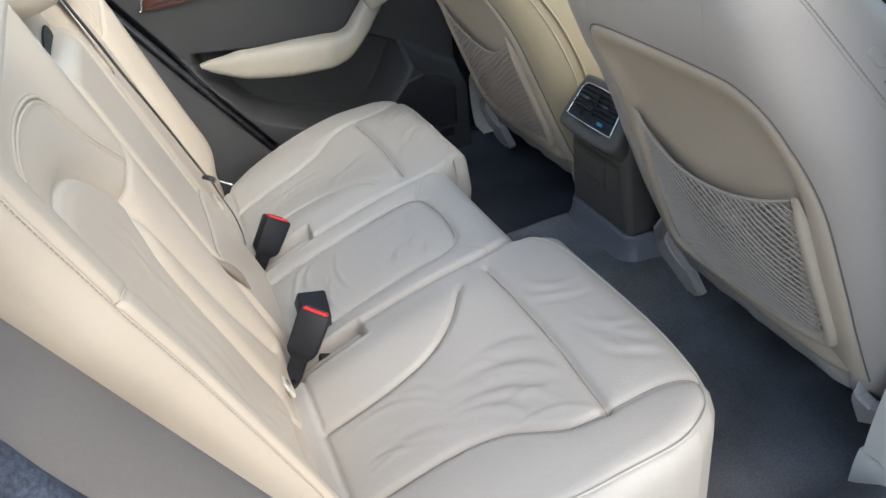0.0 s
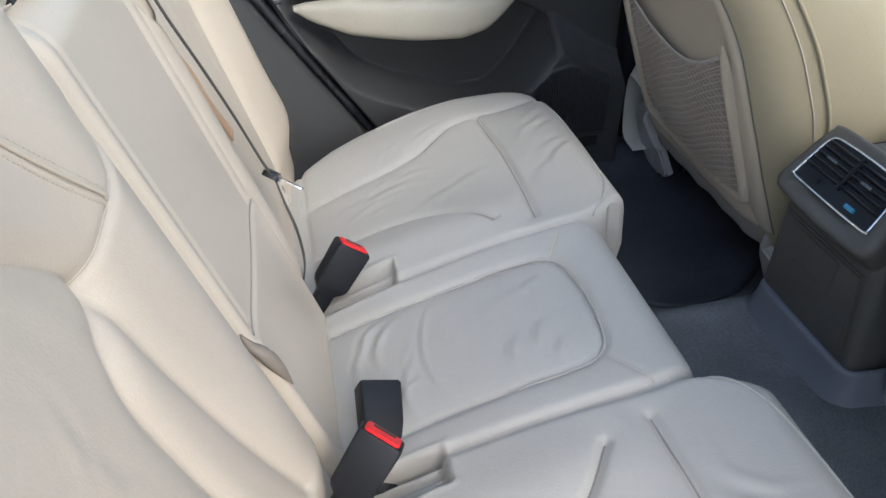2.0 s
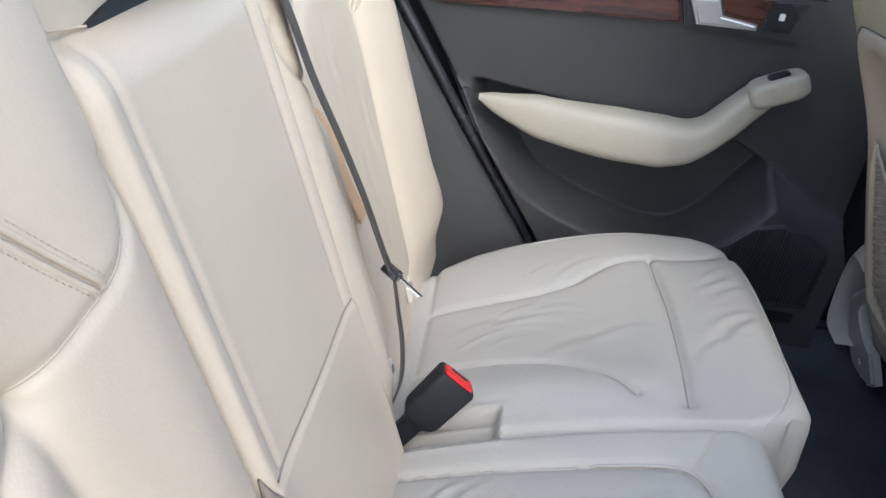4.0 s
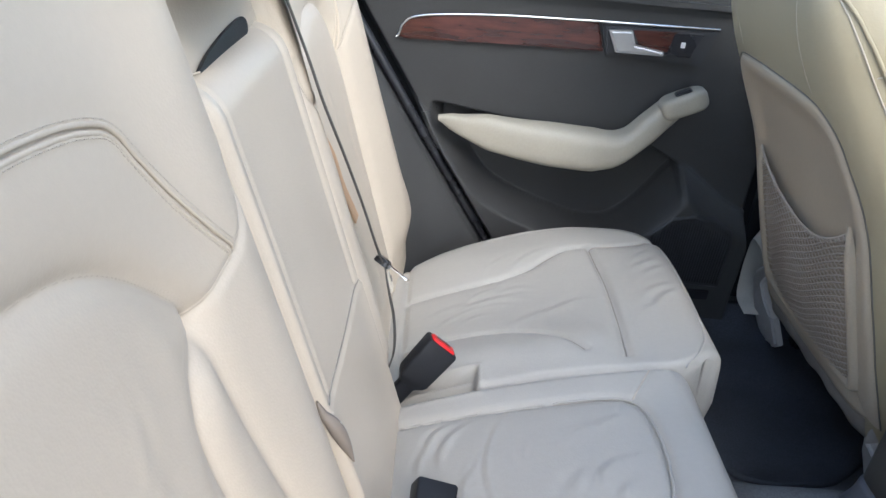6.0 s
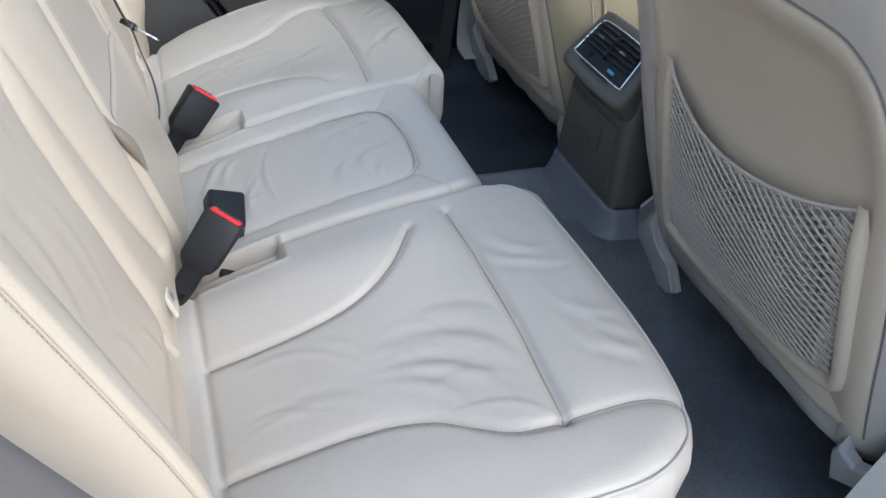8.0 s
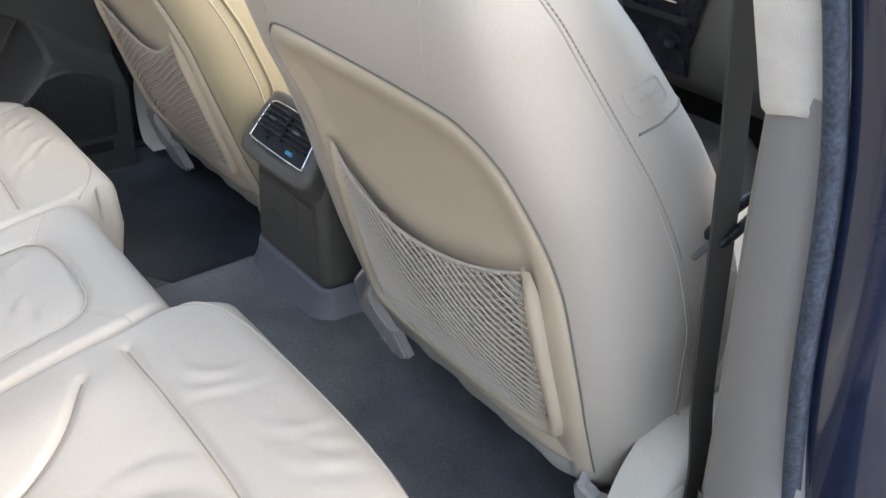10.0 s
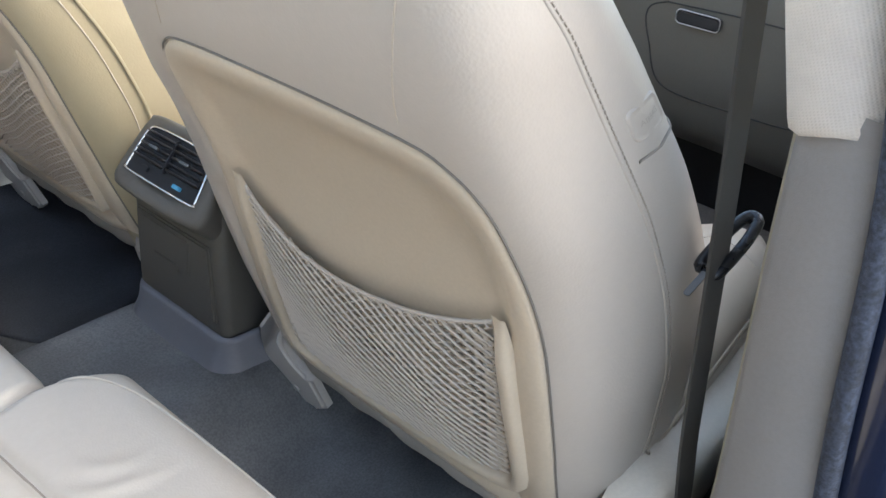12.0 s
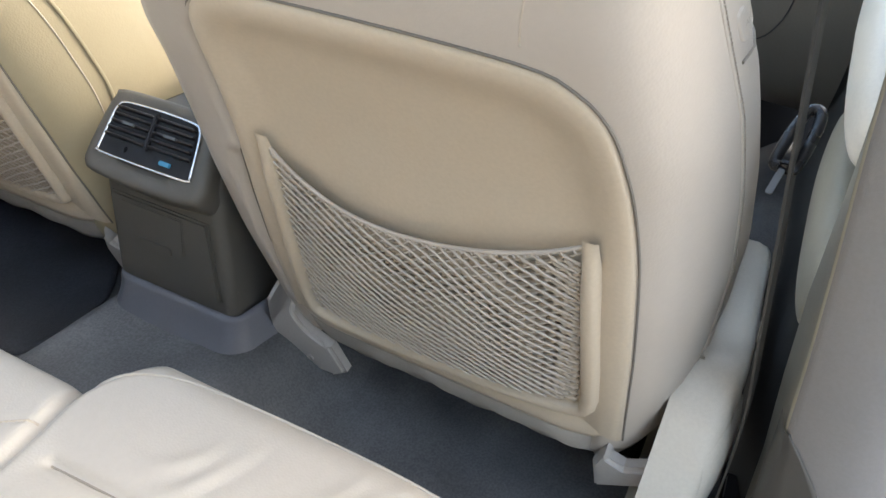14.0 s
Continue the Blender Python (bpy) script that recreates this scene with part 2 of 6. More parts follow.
def stitches(name, line, r, gap, material, parent, label=""):
    """A row of single stitches along a line."""
    p = np.array(line, float)
    k = np.r_[0, np.cumsum(np.linalg.norm(np.diff(p, axis=0), axis=1))]
    items = []
    for s in np.arange(0, k[-1] - gap, gap):
        q = np.array([[np.interp(s + f * gap, k, p[:, c]) for c in range(3)] for f in (0.12, 0.5, 0.8)])
        items.append(tube_mesh(q, r, 4))
    V, F = joined(items)
    return put(name, V, F, material, parent, label, kind="stuff")


def slab(outline, depth, to, bevel=0.0, seg=2):
    """A bmesh plate: a 2D outline pushed out by depth; to(u, v, w) gives the place. Front edges bevelled."""
    bm = bmesh.new()
    lo = [bm.verts.new((u, v, 0)) for u, v in outline]
    f = bm.faces.new(lo)
    ex = bmesh.ops.extrude_face_region(bm, geom=[f])
    top = [g for g in ex["geom"] if isinstance(g, bmesh.types.BMVert)]
    for v in top:
        v.co.z = depth
    if bevel:
        edges = [e for e in bm.edges if all(v.co.z > depth * 0.5 for v in e.verts)] if depth > 0 else [e for e in bm.edges if all(v.co.z < depth * 0.5 for v in e.verts)]
        bmesh.ops.bevel(bm, geom=edges, offset=bevel, segments=seg, affect="EDGES", clamp_overlap=True)
    for v in bm.verts:
        v.co = Vector(to(*v.co))
    return bm


def box(c, size, bevel=0.004, rot=None, seg=2):
    bm = bmesh.new()
    bmesh.ops.create_cube(bm, size=1)
    for v in bm.verts:
        v.co = Vector((v.co.x * size[0], v.co.y * size[1], v.co.z * size[2]))
    if bevel:
        bmesh.ops.bevel(bm, geom=bm.edges[:], offset=bevel, segments=seg, affect="EDGES", clamp_overlap=True)
    M = Matrix.Translation(c) @ (rot if rot else Matrix())
    bmesh.ops.transform(bm, matrix=M, verts=bm.verts)
    return bm


def rounded(w, h, r, n=5, cx=0, cy=0):
    """Outline of a rectangle with round corners."""
    out = []
    for sx, sy, a0 in ((1, 1, 0), (-1, 1, 90), (-1, -1, 180), (1, -1, 270)):
        for k in range(n + 1):
            a = radians(a0 + 90 * k / n)
            out.append((cx + sx * (w / 2 - r) + r * math.cos(a), cy + sy * (h / 2 - r) + r * math.sin(a)))
    return out


# ---------------------------------------------------------------- rear seat cushion
SEAT_IN = [(0.085, 0.300), (0.13, 0.304), (0.20, 0.302), (0.26, 0.288), (0.31, 0.255), (0.345, 0.208)]
SEAT_OUT = [(0.085, 0.455), (0.15, 0.460), (0.22, 0.467), (0.28, 0.484), (0.315, 0.510), (0.350, 0.534), (0.396, 0.541)]
SEAT_CROSS = [(0.402, 0.190), (0.406, 0.30), (0.405, 0.42), (0.396, 0.541)]
SEAT_FRONT = [(0.396, 0.541), (0.44, 0.541), (0.478, 0.545), (0.515, 0.560)]
SEAT_EDGE = [(0.515, 0.560), (0.500, 0.592), (0.465, 0.615), (0.42, 0.624), (0.32, 0.622), (0.22, 0.606)]
FRONT_EDGE = [(0.518, 0.560), (0.526, 0.50), (0.530, 0.42), (0.529, 0.33), (0.521, 0.24), (0.500, 0.185), (0.476, 0.160)]
SEAT_MID = [(0.07, 0.146), (0.2, 0.150), (0.35, 0.153), (0.42, 0.154), (0.50, 0.150)]
MID_INSERT = [(0.07, 0.106), (0.17, 0.103), (0.28, 0.101), (0.355, 0.100), (0.384, 0.093), (0.400, 0.072), (0.406, 0.036), (0.408, 0.0)]
MID_SEAM = [(0.390, 0.094), (0.424, 0.150)]
PROFILE = [(0.03, 0.258), (0.055, 0.268), (0.075, 0.275), (0.12, 0.294), (0.20, 0.322), (0.30, 0.350), (0.40, 0.371), (0.46, 0.381), (0.53, 0.390)]


def wrinkle(X, Y, cx, cy, ang, length, width, amp):
    c, s = math.cos(radians(ang)), math.sin(radians(ang))
    u, v = (X - cx) * c + (Y - cy) * s, -(X - cx) * s + (Y - cy) * c
    v = v + 0.25 * u * u / max(length, 1e-3)
    return 1.25 * (amp * np.exp(-(u / length) ** 2) * (np.exp(-(v / width) ** 2) - 0.7 * np.exp(-((v - 1.7 * width) / width) ** 2)))


def groove(d, depth, width):
    return -depth * np.exp(-(d / width) ** 2)


def front_edge(y):
    a = np.abs(y)
    return 0.480 + 0.062 * smoothstep(0.135, 0.20, a) - 0.012 * smoothstep(0.42, 0.62, a) - 0.012 * np.exp(-((a - 0.155) / 0.012) ** 2)


def side_edge(x):
    return np.interp(x, [0.03, 0.09, 0.14, 0.19, 0.25, 0.33, 0.42, 0.465, 0.497, 0.518, 0.534], [0.545, 0.598, 0.622, 0.634, 0.642, 0.646, 0.643, 0.632, 0.612, 0.588, 0.558])


def narrow(A):
    """The seat behind the driver is a little narrower than the one beside the open door."""
    return np.where(A > 0.19, 0.19 + (A - 0.19) / 1.09, A)


def widen(Y):
    return np.abs(Y) + 0.09 * np.clip(Y - 0.19, 0, None)


_prof = spline(PROFILE, 80)
_rw, _rm = random.Random(7), random.Random(11)
_CREASES = [(0.30 + _rw.uniform(-0.16, 0.09), s * (0.37 + _rw.uniform(-0.06, 0.14)), (28 + _rw.uniform(-22, 22)) * s, _rw.uniform(0.02, 0.06), _rw.uniform(0.004, 0.009), _rw.uniform(0.0004, 0.0011)) for s in (-1, 1) for _ in range(14)]
_CREASES += [(0.345, -0.40, -38, 0.055, 0.009, 0.0028), (0.325, -0.435, -42, 0.05, 0.008, 0.0026), (0.36, -0.36, -30, 0.045, 0.008, 0.0018), (0.30, -0.45, -50, 0.04, 0.007, 0.0018)]
_CREASES += [(0.45 + _rw.uniform(-0.02, 0.04), s * (0.36 + _rw.uniform(-0.12, 0.12)), 90 + _rw.uniform(-60, -30) * s, 0.035, 0.007, 0.0013) for s in (-1, 1) for _ in range(8)]
_MIDS = [(0.30, -0.045, 70, 0.020, 0.008, 0.0016), (0.335, -0.03, 60, 0.018, 0.007, 0.0018), (0.35, -0.066, 80, 0.014, 0.007, 0.0020), (0.31, 0.04, 40, 0.02, 0.008, 0.0010),
         (0.345, 0.05, 60, 0.015, 0.007, 0.0010), (0.15, 0.05, 65, 0.030, 0.006, 0.0026), (0.135, 0.07, 55, 0.020, 0.005, 0.0026), (0.12, 0.03, 75, 0.030, 0.005, 0.0022), (0.20, 0.0, 88, 0.08, 0.004, 0.0016), (0.17, -0.04, 80, 0.04, 0.005, 0.0014)]
_MIDS += [(0.25 + _rm.uniform(-0.12, 0.12), _rm.uniform(-0.08, 0.08), _rm.uniform(30, 100), _rm.uniform(0.012, 0.03), _rm.uniform(0.003, 0.006), _rm.uniform(0.0003, 0.0008)) for _ in range(12)]


def cushion_z(X, Y):
    """Height of the leather over the bench."""
    A = widen(Y)
    z = np.interp(X, _prof[:, 0], _prof[:, 1])
    seams = [along(X, A, spline(s, 22)) for s in (SEAT_IN, SEAT_OUT, SEAT_CROSS, SEAT_FRONT)]
    edge = along(X, A, np.array(SEAT_EDGE))
    d_mid = along(X, A, np.array(SEAT_MID))
    d_ins = along(X, A, spline(MID_INSERT, 36))
    outer = A > 0.152
    near = np.minimum.reduce(seams)
    bol_out = smoothstep(0.46, 0.56, A) * (1 - smoothstep(0.36, 0.44, X))
    bol_in = np.exp(-((A - 0.225) / 0.05) ** 2) * (1 - smoothstep(0.33, 0.42, X))
    z = z + np.where(outer, 0.006 * bol_out + 0.010 * bol_in - 0.012 * np.exp(-((A - 0.375) / 0.1) ** 2) * (1 - smoothstep(0.30, 0.42, X)), 0)
    puff = 1 - np.exp(-near / 0.022)
    z = z + np.where(outer, 0.006 * puff, 0)
    for s, dp in zip(seams, (0.006, 0.006, 0.0055, 0.003)):
        z = z + np.where(outer, groove(s, dp, 0.005), 0)
    z = z + groove(edge, 0.002, 0.003)
    inside_mid = (A < np.interp(X, [p[0] for p in MID_INSERT], [p[1] for p in MID_INSERT])) & (X < 0.408)
    z = z + np.where(~outer, 0.006 * (1 - np.exp(-d_ins / 0.018)) + np.where(inside_mid, -0.0018, 0.0018), 0)
    z = z + np.where(~outer, groove(d_ins, 0.0036, 0.0045), 0) + groove(d_mid, 0.010, 0.006)
    z = z + np.where(~outer, groove(along(X, A, np.array(MID_SEAM)), 0.002, 0.003), 0)
    slot = (smoothstep(0.139, 0.144, A) - smoothstep(0.187, 0.192, A)) * (1 - smoothstep(0.188, 0.194, X))
    z = z - 0.030 * slot + 0.016 * slot * (np.exp(-((A - 0.157) / 0.0055) ** 2) + np.exp(-((A - 0.175) / 0.0055) ** 2))
    lip = np.exp(-((np.maximum(np.abs(A - 0.165) - 0.026, X - 0.193)) / 0.005) ** 2) * (X < 0.205) * (np.abs(A - 0.165) < 0.04)
    z = z + 0.0025 * lip + groove(np.abs(X - 0.079), 0.006, 0.004)
    for c in _CREASES:
        z = z + np.where(outer, wrinkle(X, Y, *c), 0)
    for c in _MIDS:
        z = z + np.where(inside_mid, wrinkle(X, Y, *c), 0)
    k = 0.012
    e = -k * np.log(np.exp(-(side_edge(X) - A) / k) + np.exp(-(front_edge(Y) - X) / k))
    r = 0.042
    q = np.clip(r - np.clip(e, 0, None), 0, r)
    return z - (r - np.sqrt(np.clip(r * r - q * q, 0, None))) * 0.95


def cushion_grid():
    b = np.r_[np.linspace(0, 0.86, 125), np.linspace(0.865, 1, 26)]
    h = np.r_[np.linspace(0, 0.9, 190), np.linspace(0.903, 1, 26)]
    a = np.r_[-h[:0:-1], h]
    B, A = np.meshgrid(b, a, indexing="ij")
    Y = A * 0.64
    for _ in range(4):
        X = 0.03 + B * (front_edge(Y) - 0.03)
        Y = A * side_edge(X)
    Y = np.where(Y > 0, narrow(Y), Y)
    P = np.stack([X, Y, cushion_z(X, Y)], -1)
    low = P[-1:].copy()
    low2 = low.copy()
    low[..., 2] -= 0.06
    low[..., 0] += 0.004
    low2[..., 2] = 0.15
    low2[..., 0] -= 0.02
    P = np.concatenate([P, low, low2], 0)
    for j in (0, -1):
        s = P[:, j:j + 1 or None].copy() if j == 0 else P[:, -1:].copy()
        s2 = s.copy()
        s[..., 2] -= 0.05
        s2[..., 2] = np.minimum(s2[..., 2], 0.15)
        P = np.concatenate([s2, s, P], 1) if j == 0 else np.concatenate([P, s, s2], 1)
    return P


def on_cushion(line, n, sgn=1, lift=0.0):
    q = spline(line, n)
    q[:, 1] = narrow(q[:, 1]) if sgn > 0 else -q[:, 1]
    return np.c_[q, cushion_z(q[:, 0], q[:, 1]) + lift]


rear_cushion = thing("rear_bench_cushion", "three-seat beige leather rear bench cushion, creased with wear", "seat cushion")
V, F = grid(cushion_grid())
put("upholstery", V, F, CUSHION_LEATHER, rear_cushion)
for sgn in (-1, 1):
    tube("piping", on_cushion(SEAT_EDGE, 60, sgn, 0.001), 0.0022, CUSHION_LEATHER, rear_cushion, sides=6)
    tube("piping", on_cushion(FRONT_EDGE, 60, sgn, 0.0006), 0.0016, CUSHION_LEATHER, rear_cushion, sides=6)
    # Dark tubes paint the shade in the cushion's seam grooves.
    for s in (SEAT_CROSS, SEAT_FRONT, SEAT_IN, SEAT_OUT):
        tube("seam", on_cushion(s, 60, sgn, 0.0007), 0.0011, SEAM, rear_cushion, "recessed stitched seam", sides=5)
    tube("seam", on_cushion(MID_SEAM, 20, sgn, 0.0), 0.0012, THREAD, rear_cushion, sides=5)
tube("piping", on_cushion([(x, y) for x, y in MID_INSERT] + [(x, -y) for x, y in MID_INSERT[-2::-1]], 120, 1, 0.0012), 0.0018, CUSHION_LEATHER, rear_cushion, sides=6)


# ---------------------------------------------------------------- rear backrest
ARC = [(0.502, 0.69), (0.512, 0.738), (0.511, 0.771), (0.496, 0.797), (0.464, 0.819), (0.42, 0.830), (0.36, 0.833), (0.30, 0.827), (0.264, 0.818), (0.249, 0.808), (0.240, 0.790), (0.222, 0.754), (0.202, 0.717), (0.186, 0.69)]
HOOK = [(0.146, 0.745), (0.151, 0.718), (0.170, 0.695), (0.204, 0.682), (0.236, 0.672)]
INSERT = [(0.470, 0.31), (0.485, 0.45), (0.496, 0.60), (0.499, 0.69), (0.490, 0.735), (0.466, 0.763), (0.425, 0.773), (0.37, 0.770), (0.315, 0.753), (0.270, 0.720), (0.236, 0.672), (0.266, 0.640), (0.284, 0.60), (0.282, 0.50), (0.276, 0.40), (0.272, 0.31)]
BOLSTER = [(0.236, 0.672), (0.237, 0.61), (0.231, 0.55), (0.220, 0.47), (0.200, 0.36)]
BACK_TOP, BACK_SIDE = 0.945, 0.628


def back_off(Y, Z):
    """How far the leather stands before the plane of the backrest."""
    A = np.abs(Y)
    d_ins, d_arc, d_hook, d_bol = (along(A, Z, spline(s, n)) for s, n in ((INSERT, 70), (ARC, 50), (HOOK, 16), (BOLSTER, 20)))
    q = spline(INSERT, 120)
    top = int(np.argmax(q[:, 1]))
    ins_hi = np.interp(Z, q[:top + 1, 1], q[:top + 1, 0])
    ins_lo = np.interp(Z, q[:top - 1:-1, 1], q[:top - 1:-1, 0])
    outer = A > 0.135
    o = np.zeros_like(A)
    o += 0.030 * smoothstep(0.47, 0.58, A) * smoothstep(0.20, 0.40, Z) + 0.016 * np.exp(-((A - 0.17) / 0.045) ** 2)
    o += np.where(outer, 0.006 * (1 - np.exp(-d_ins / 0.02)) + 0.0022 * (1 - np.exp(-d_arc / 0.012)), 0)
    inside = (A > ins_lo) & (A < ins_hi) & (Z < q[top, 1])
    o += np.where(inside, -0.004 * smoothstep(0, 0.014, d_ins) - 0.001 * np.clip(d_ins / 0.08, 0, 1), 0)
    o += np.where(outer, groove(d_ins, 0.006, 0.011) + groove(d_ins, 0.003, 0.004) + 0.0013 * np.exp(-((d_arc - 0.0035) / 0.0025) ** 2) + groove(d_arc, 0.0018, 0.0025) + groove(d_hook, 0.004, 0.0045) + groove(d_bol, 0.003, 0.0045), 0)
    o += np.where(outer, -0.006 * np.exp(-(d_bol / 0.012) ** 2), 0)
    o += groove(np.abs(A - 0.135), 0.011, 0.006)
    o += np.where(~outer, 0.017 + 0.004 * (1 - (A / 0.135) ** 2), 0)
    o += groove(np.abs(A - 0.108) + np.clip(0.49 - Z, 0, 1), 0.0025, 0.0045)
    o += groove(np.abs(A - 0.602) + 0.5 * np.clip(0.36 - Z, 0, 1), 0.005, 0.004)
    o += groove(along(A, Z, [(0.60, 0.748), (0.565, 0.738), (0.53, 0.715), (0.505, 0.69)]), 0.003, 0.004)
    r = _rb
    for c in r:
        o += np.where(inside, wrinkle(A, Z, *c), 0)
    flap = np.clip((0.135 - A) / 0.004, 0, 1) * smoothstep(0.482, 0.475, Z)
    o += 0.0045 * flap * (0.7 + 0.3 * smoothstep(0.5, 0.32, Z))
    o += np.where(outer, -0.014 * smoothstep(0.36, 0.29, Z), 0) * smoothstep(0.135, 0.15, A)
    top = np.where(A < 0.135, 0.804, BACK_TOP - 0.02 * smoothstep(0.5, 0.6, A))
    side = BACK_SIDE
    k = 0.010
    e = -k * np.log(np.exp(-np.clip(side - A, -0.01, 1) / k) + np.exp(-np.clip(top - Z, -0.01, 1) / k))
    q = np.clip(0.04 - np.clip(e, 0, None), 0, 0.04)
    return o - (0.04 - np.sqrt(np.clip(0.0016 - q * q, 0, None)))


_rb = [(0.34 + _rw.uniform(-0.1, 0.1), 0.52 + _rw.uniform(-0.16, 0.16), 90 + _rw.uniform(-35, 35), _rw.uniform(0.03, 0.06), _rw.uniform(0.006, 0.013), _rw.uniform(0.0002, 0.0008)) for _ in range(16)]
_slope = 0.30
_bn = Vector((1, 0, _slope)).normalized()


def back_y(Y, Z):
    """The centre section sits towards the driver's side; the edge beside the open door draws in towards the bottom."""
    A = np.abs(Y)
    edge_ = np.interp(Z, [0.26, 0.45, 0.55, 0.65, 0.735, 0.84, 0.95], [0.560, 0.566, 0.578, 0.592, 0.612, 0.627, 0.628])
    pull = np.where(A > 0.45, (A - 0.45) * (edge_ - 0.45) / 0.178 - (A - 0.45), 0.0) * (Y < 0)
    flare = 0.035 * smoothstep(0.46, 0.34, Z) * smoothstep(0.50, 0.62, A) * (Y > 0)
    return Y + 0.018 * (1 - smoothstep(0.14, 0.28, A)) + np.sign(Y) * pull + flare


def back_at(Y, Z, lift=0.0):
    o = back_off(Y, Z) + lift
    return np.stack([BACK_X - _slope * (Z - 0.30) + o * _bn.x, back_y(Y, Z), Z + o * _bn.z], -1)


def back_piece(y0, y1, z1, name, label):
    ob = thing(name, label, "seat back", "rear backrest sections")
    yy = np.linspace(y0, y1, int(abs(y1 - y0) / 0.0026) + 2)
    zz = np.r_[np.linspace(0.262, z1 - 0.05, 240), np.linspace(z1 - 0.048, z1 - 0.0005, 24)]
    Yg, Zg = np.meshgrid(yy, zz, indexing="ij")
    P = back_at(Yg, Zg)
    rim = P[:, -1:].copy()
    rim[..., 0] -= 0.10
    rim[..., 2] -= 0.03
    P = np.concatenate([P, rim], 1)
    for j in (0, -1):
        s = P[0:1].copy() if j == 0 else P[-1:].copy()
        s[..., 0] -= 0.13
        s[..., 2] -= 0.03
        P = np.concatenate([s, P], 0) if j == 0 else np.concatenate([P, s], 0)
    V, F = grid(P)
    put("upholstery", V, F, LEATHER, ob)
    return ob


def on_back(line, n, sgn, lift=0.0):
    q = spline(line, n)
    return back_at(sgn * q[:, 0], q[:, 1], lift)


back_right = back_piece(-BACK_SIDE + 0.0005, -0.1355, BACK_TOP, "folding_bench_back", "beige leather outer backrest with a stitched arch, beside the open door")
back_left = back_piece(0.1355, BACK_SIDE - 0.0005, BACK_TOP, "folding_bench_back", "beige leather outer backrest behind a hanging seat belt")
back_mid = back_piece(-0.1345, 0.1345, 0.804, "centre_bench_back", "plain beige leather centre backrest with a fold-down flap")
for ob, sgn in ((back_right, -1), (back_left, 1)):
    for s, n in ((INSERT, 160), (HOOK, 40)):
        tube("seam", on_back(s, n, sgn, -0.0001), 0.0008, THREAD, ob, sides=5)
    arc = spline(ARC, 140)
    for off in (-0.0026, 0.0026, -0.0056, 0.0056):
        d = np.gradient(arc, axis=0)
        d /= np.linalg.norm(d, axis=1)[:, None]
        q = arc + off * np.c_[-d[:, 1], d[:, 0]]
        if abs(off) < 0.004:
            tube("piping", back_at(sgn * q[:, 0], q[:, 1], -0.0005), 0.0021, LEATHER, ob, "raised leather cord of the arch", sides=7)
        else:
            stitches("stitching", back_at(sgn * q[:, 0], q[:, 1], 0.0001), 0.00045, 0.004, TONE_THREAD, ob, "double row of beige stitching")
    edge = np.array([(0.606, z) for z in np.linspace(0.34, 0.90, 120)])
    tube("piping", back_at(sgn * (edge[:, 0] - 0.004), edge[:, 1], 0.0), 0.0018, LEATHER, ob, sides=5)
    stitches("stitching", back_at(sgn * (edge[:, 0] + 0.003), edge[:, 1], 0.0003), 0.0006, 0.005, DARK_THREAD, ob, "row of grey edge stitching")
    tube("seam", on_back([(0.600, 0.748), (0.565, 0.738), (0.530, 0.715), (0.505, 0.69)], 20, sgn, 0.0), 0.0012, THREAD, ob, sides=5)
# Thin dark tube stands in for shade under the fold.
tube("flap_shade_line", back_at(np.linspace(-0.122, 0.122, 50), np.full(50, 0.484), 0.0002), 0.0011, SEAM, back_mid, "shade line painted above the flap", sides=5)
sl = spline([(0.1345, 0.500), (0.1325, 0.478), (0.129, 0.45), (0.126, 0.415)], 30)
rc = tube("pull_recess", back_at(-sl[:, 0], sl[:, 1], 0.003), 0.0075 * np.sin(np.linspace(0.15, 3.0, 30)) ** 1.3 + 0.0004, POCKET_M, back_mid, "taupe moulded slit beside the flap", sides=8)
part("pull_tab", box(Vector(back_at(np.array([-0.128]), np.array([0.462]))[0]) + Vector((0.004, 0, 0)), (0.006, 0.006, 0.018), 0.0025, Matrix.Rotation(radians(-20), 4, "Y")), CREAM_PLASTIC, rc)

# fixed leather bridge over the centre back; a black plate paints the dark gap
bridge = thing("headrest_bridge", "beige leather bridge between the outer backrests under the headrest", "seat trim")
yy, zz = np.linspace(-0.134, 0.134, 60), np.linspace(0.770, 0.930, 40)  # across, up
Yg, Zg = np.meshgrid(yy, zz, indexing="ij")
og = 0.012 * smoothstep(0.820, 0.87, Zg) * (1 - (Yg / 0.14) ** 4) - 0.03 * smoothstep(0.89, 0.93, Zg) - 0.004
V, F = grid(np.stack([BACK_X - _slope * (Zg - 0.30) + og * _bn.x, Yg + 0.018, Zg + og * _bn.z], -1))
br = put("upholstery", V, F, LEATHER, bridge)
lens = spline([(-0.066, 0.800), (-0.03, 0.807), (0.03, 0.813), (0.085, 0.815), (0.105, 0.811), (0.095, 0.798), (0.03, 0.790), (-0.03, 0.791), (-0.066, 0.800)], 50)[:-1]
part("gap_shade", slab([tuple(p) for p in lens], 0.003, lambda u, v, w: (BACK_X - _slope * (v - 0.30) - 0.003 + w, u, v), 0.001), BLACK_MATT, br, "black plate standing in for the shaded gap")
tube("seam", [(BACK_X - _slope * (z - 0.30) + 0.001, y, z) for y, z in ((-0.134, 0.812), (-0.10, 0.806), (-0.066, 0.801))], 0.001, THREAD, br, sides=5)

# centre headrest
headrest = thing("centre_headrest", "rounded beige leather centre headrest set low on the backrest", "headrest")
prof = []
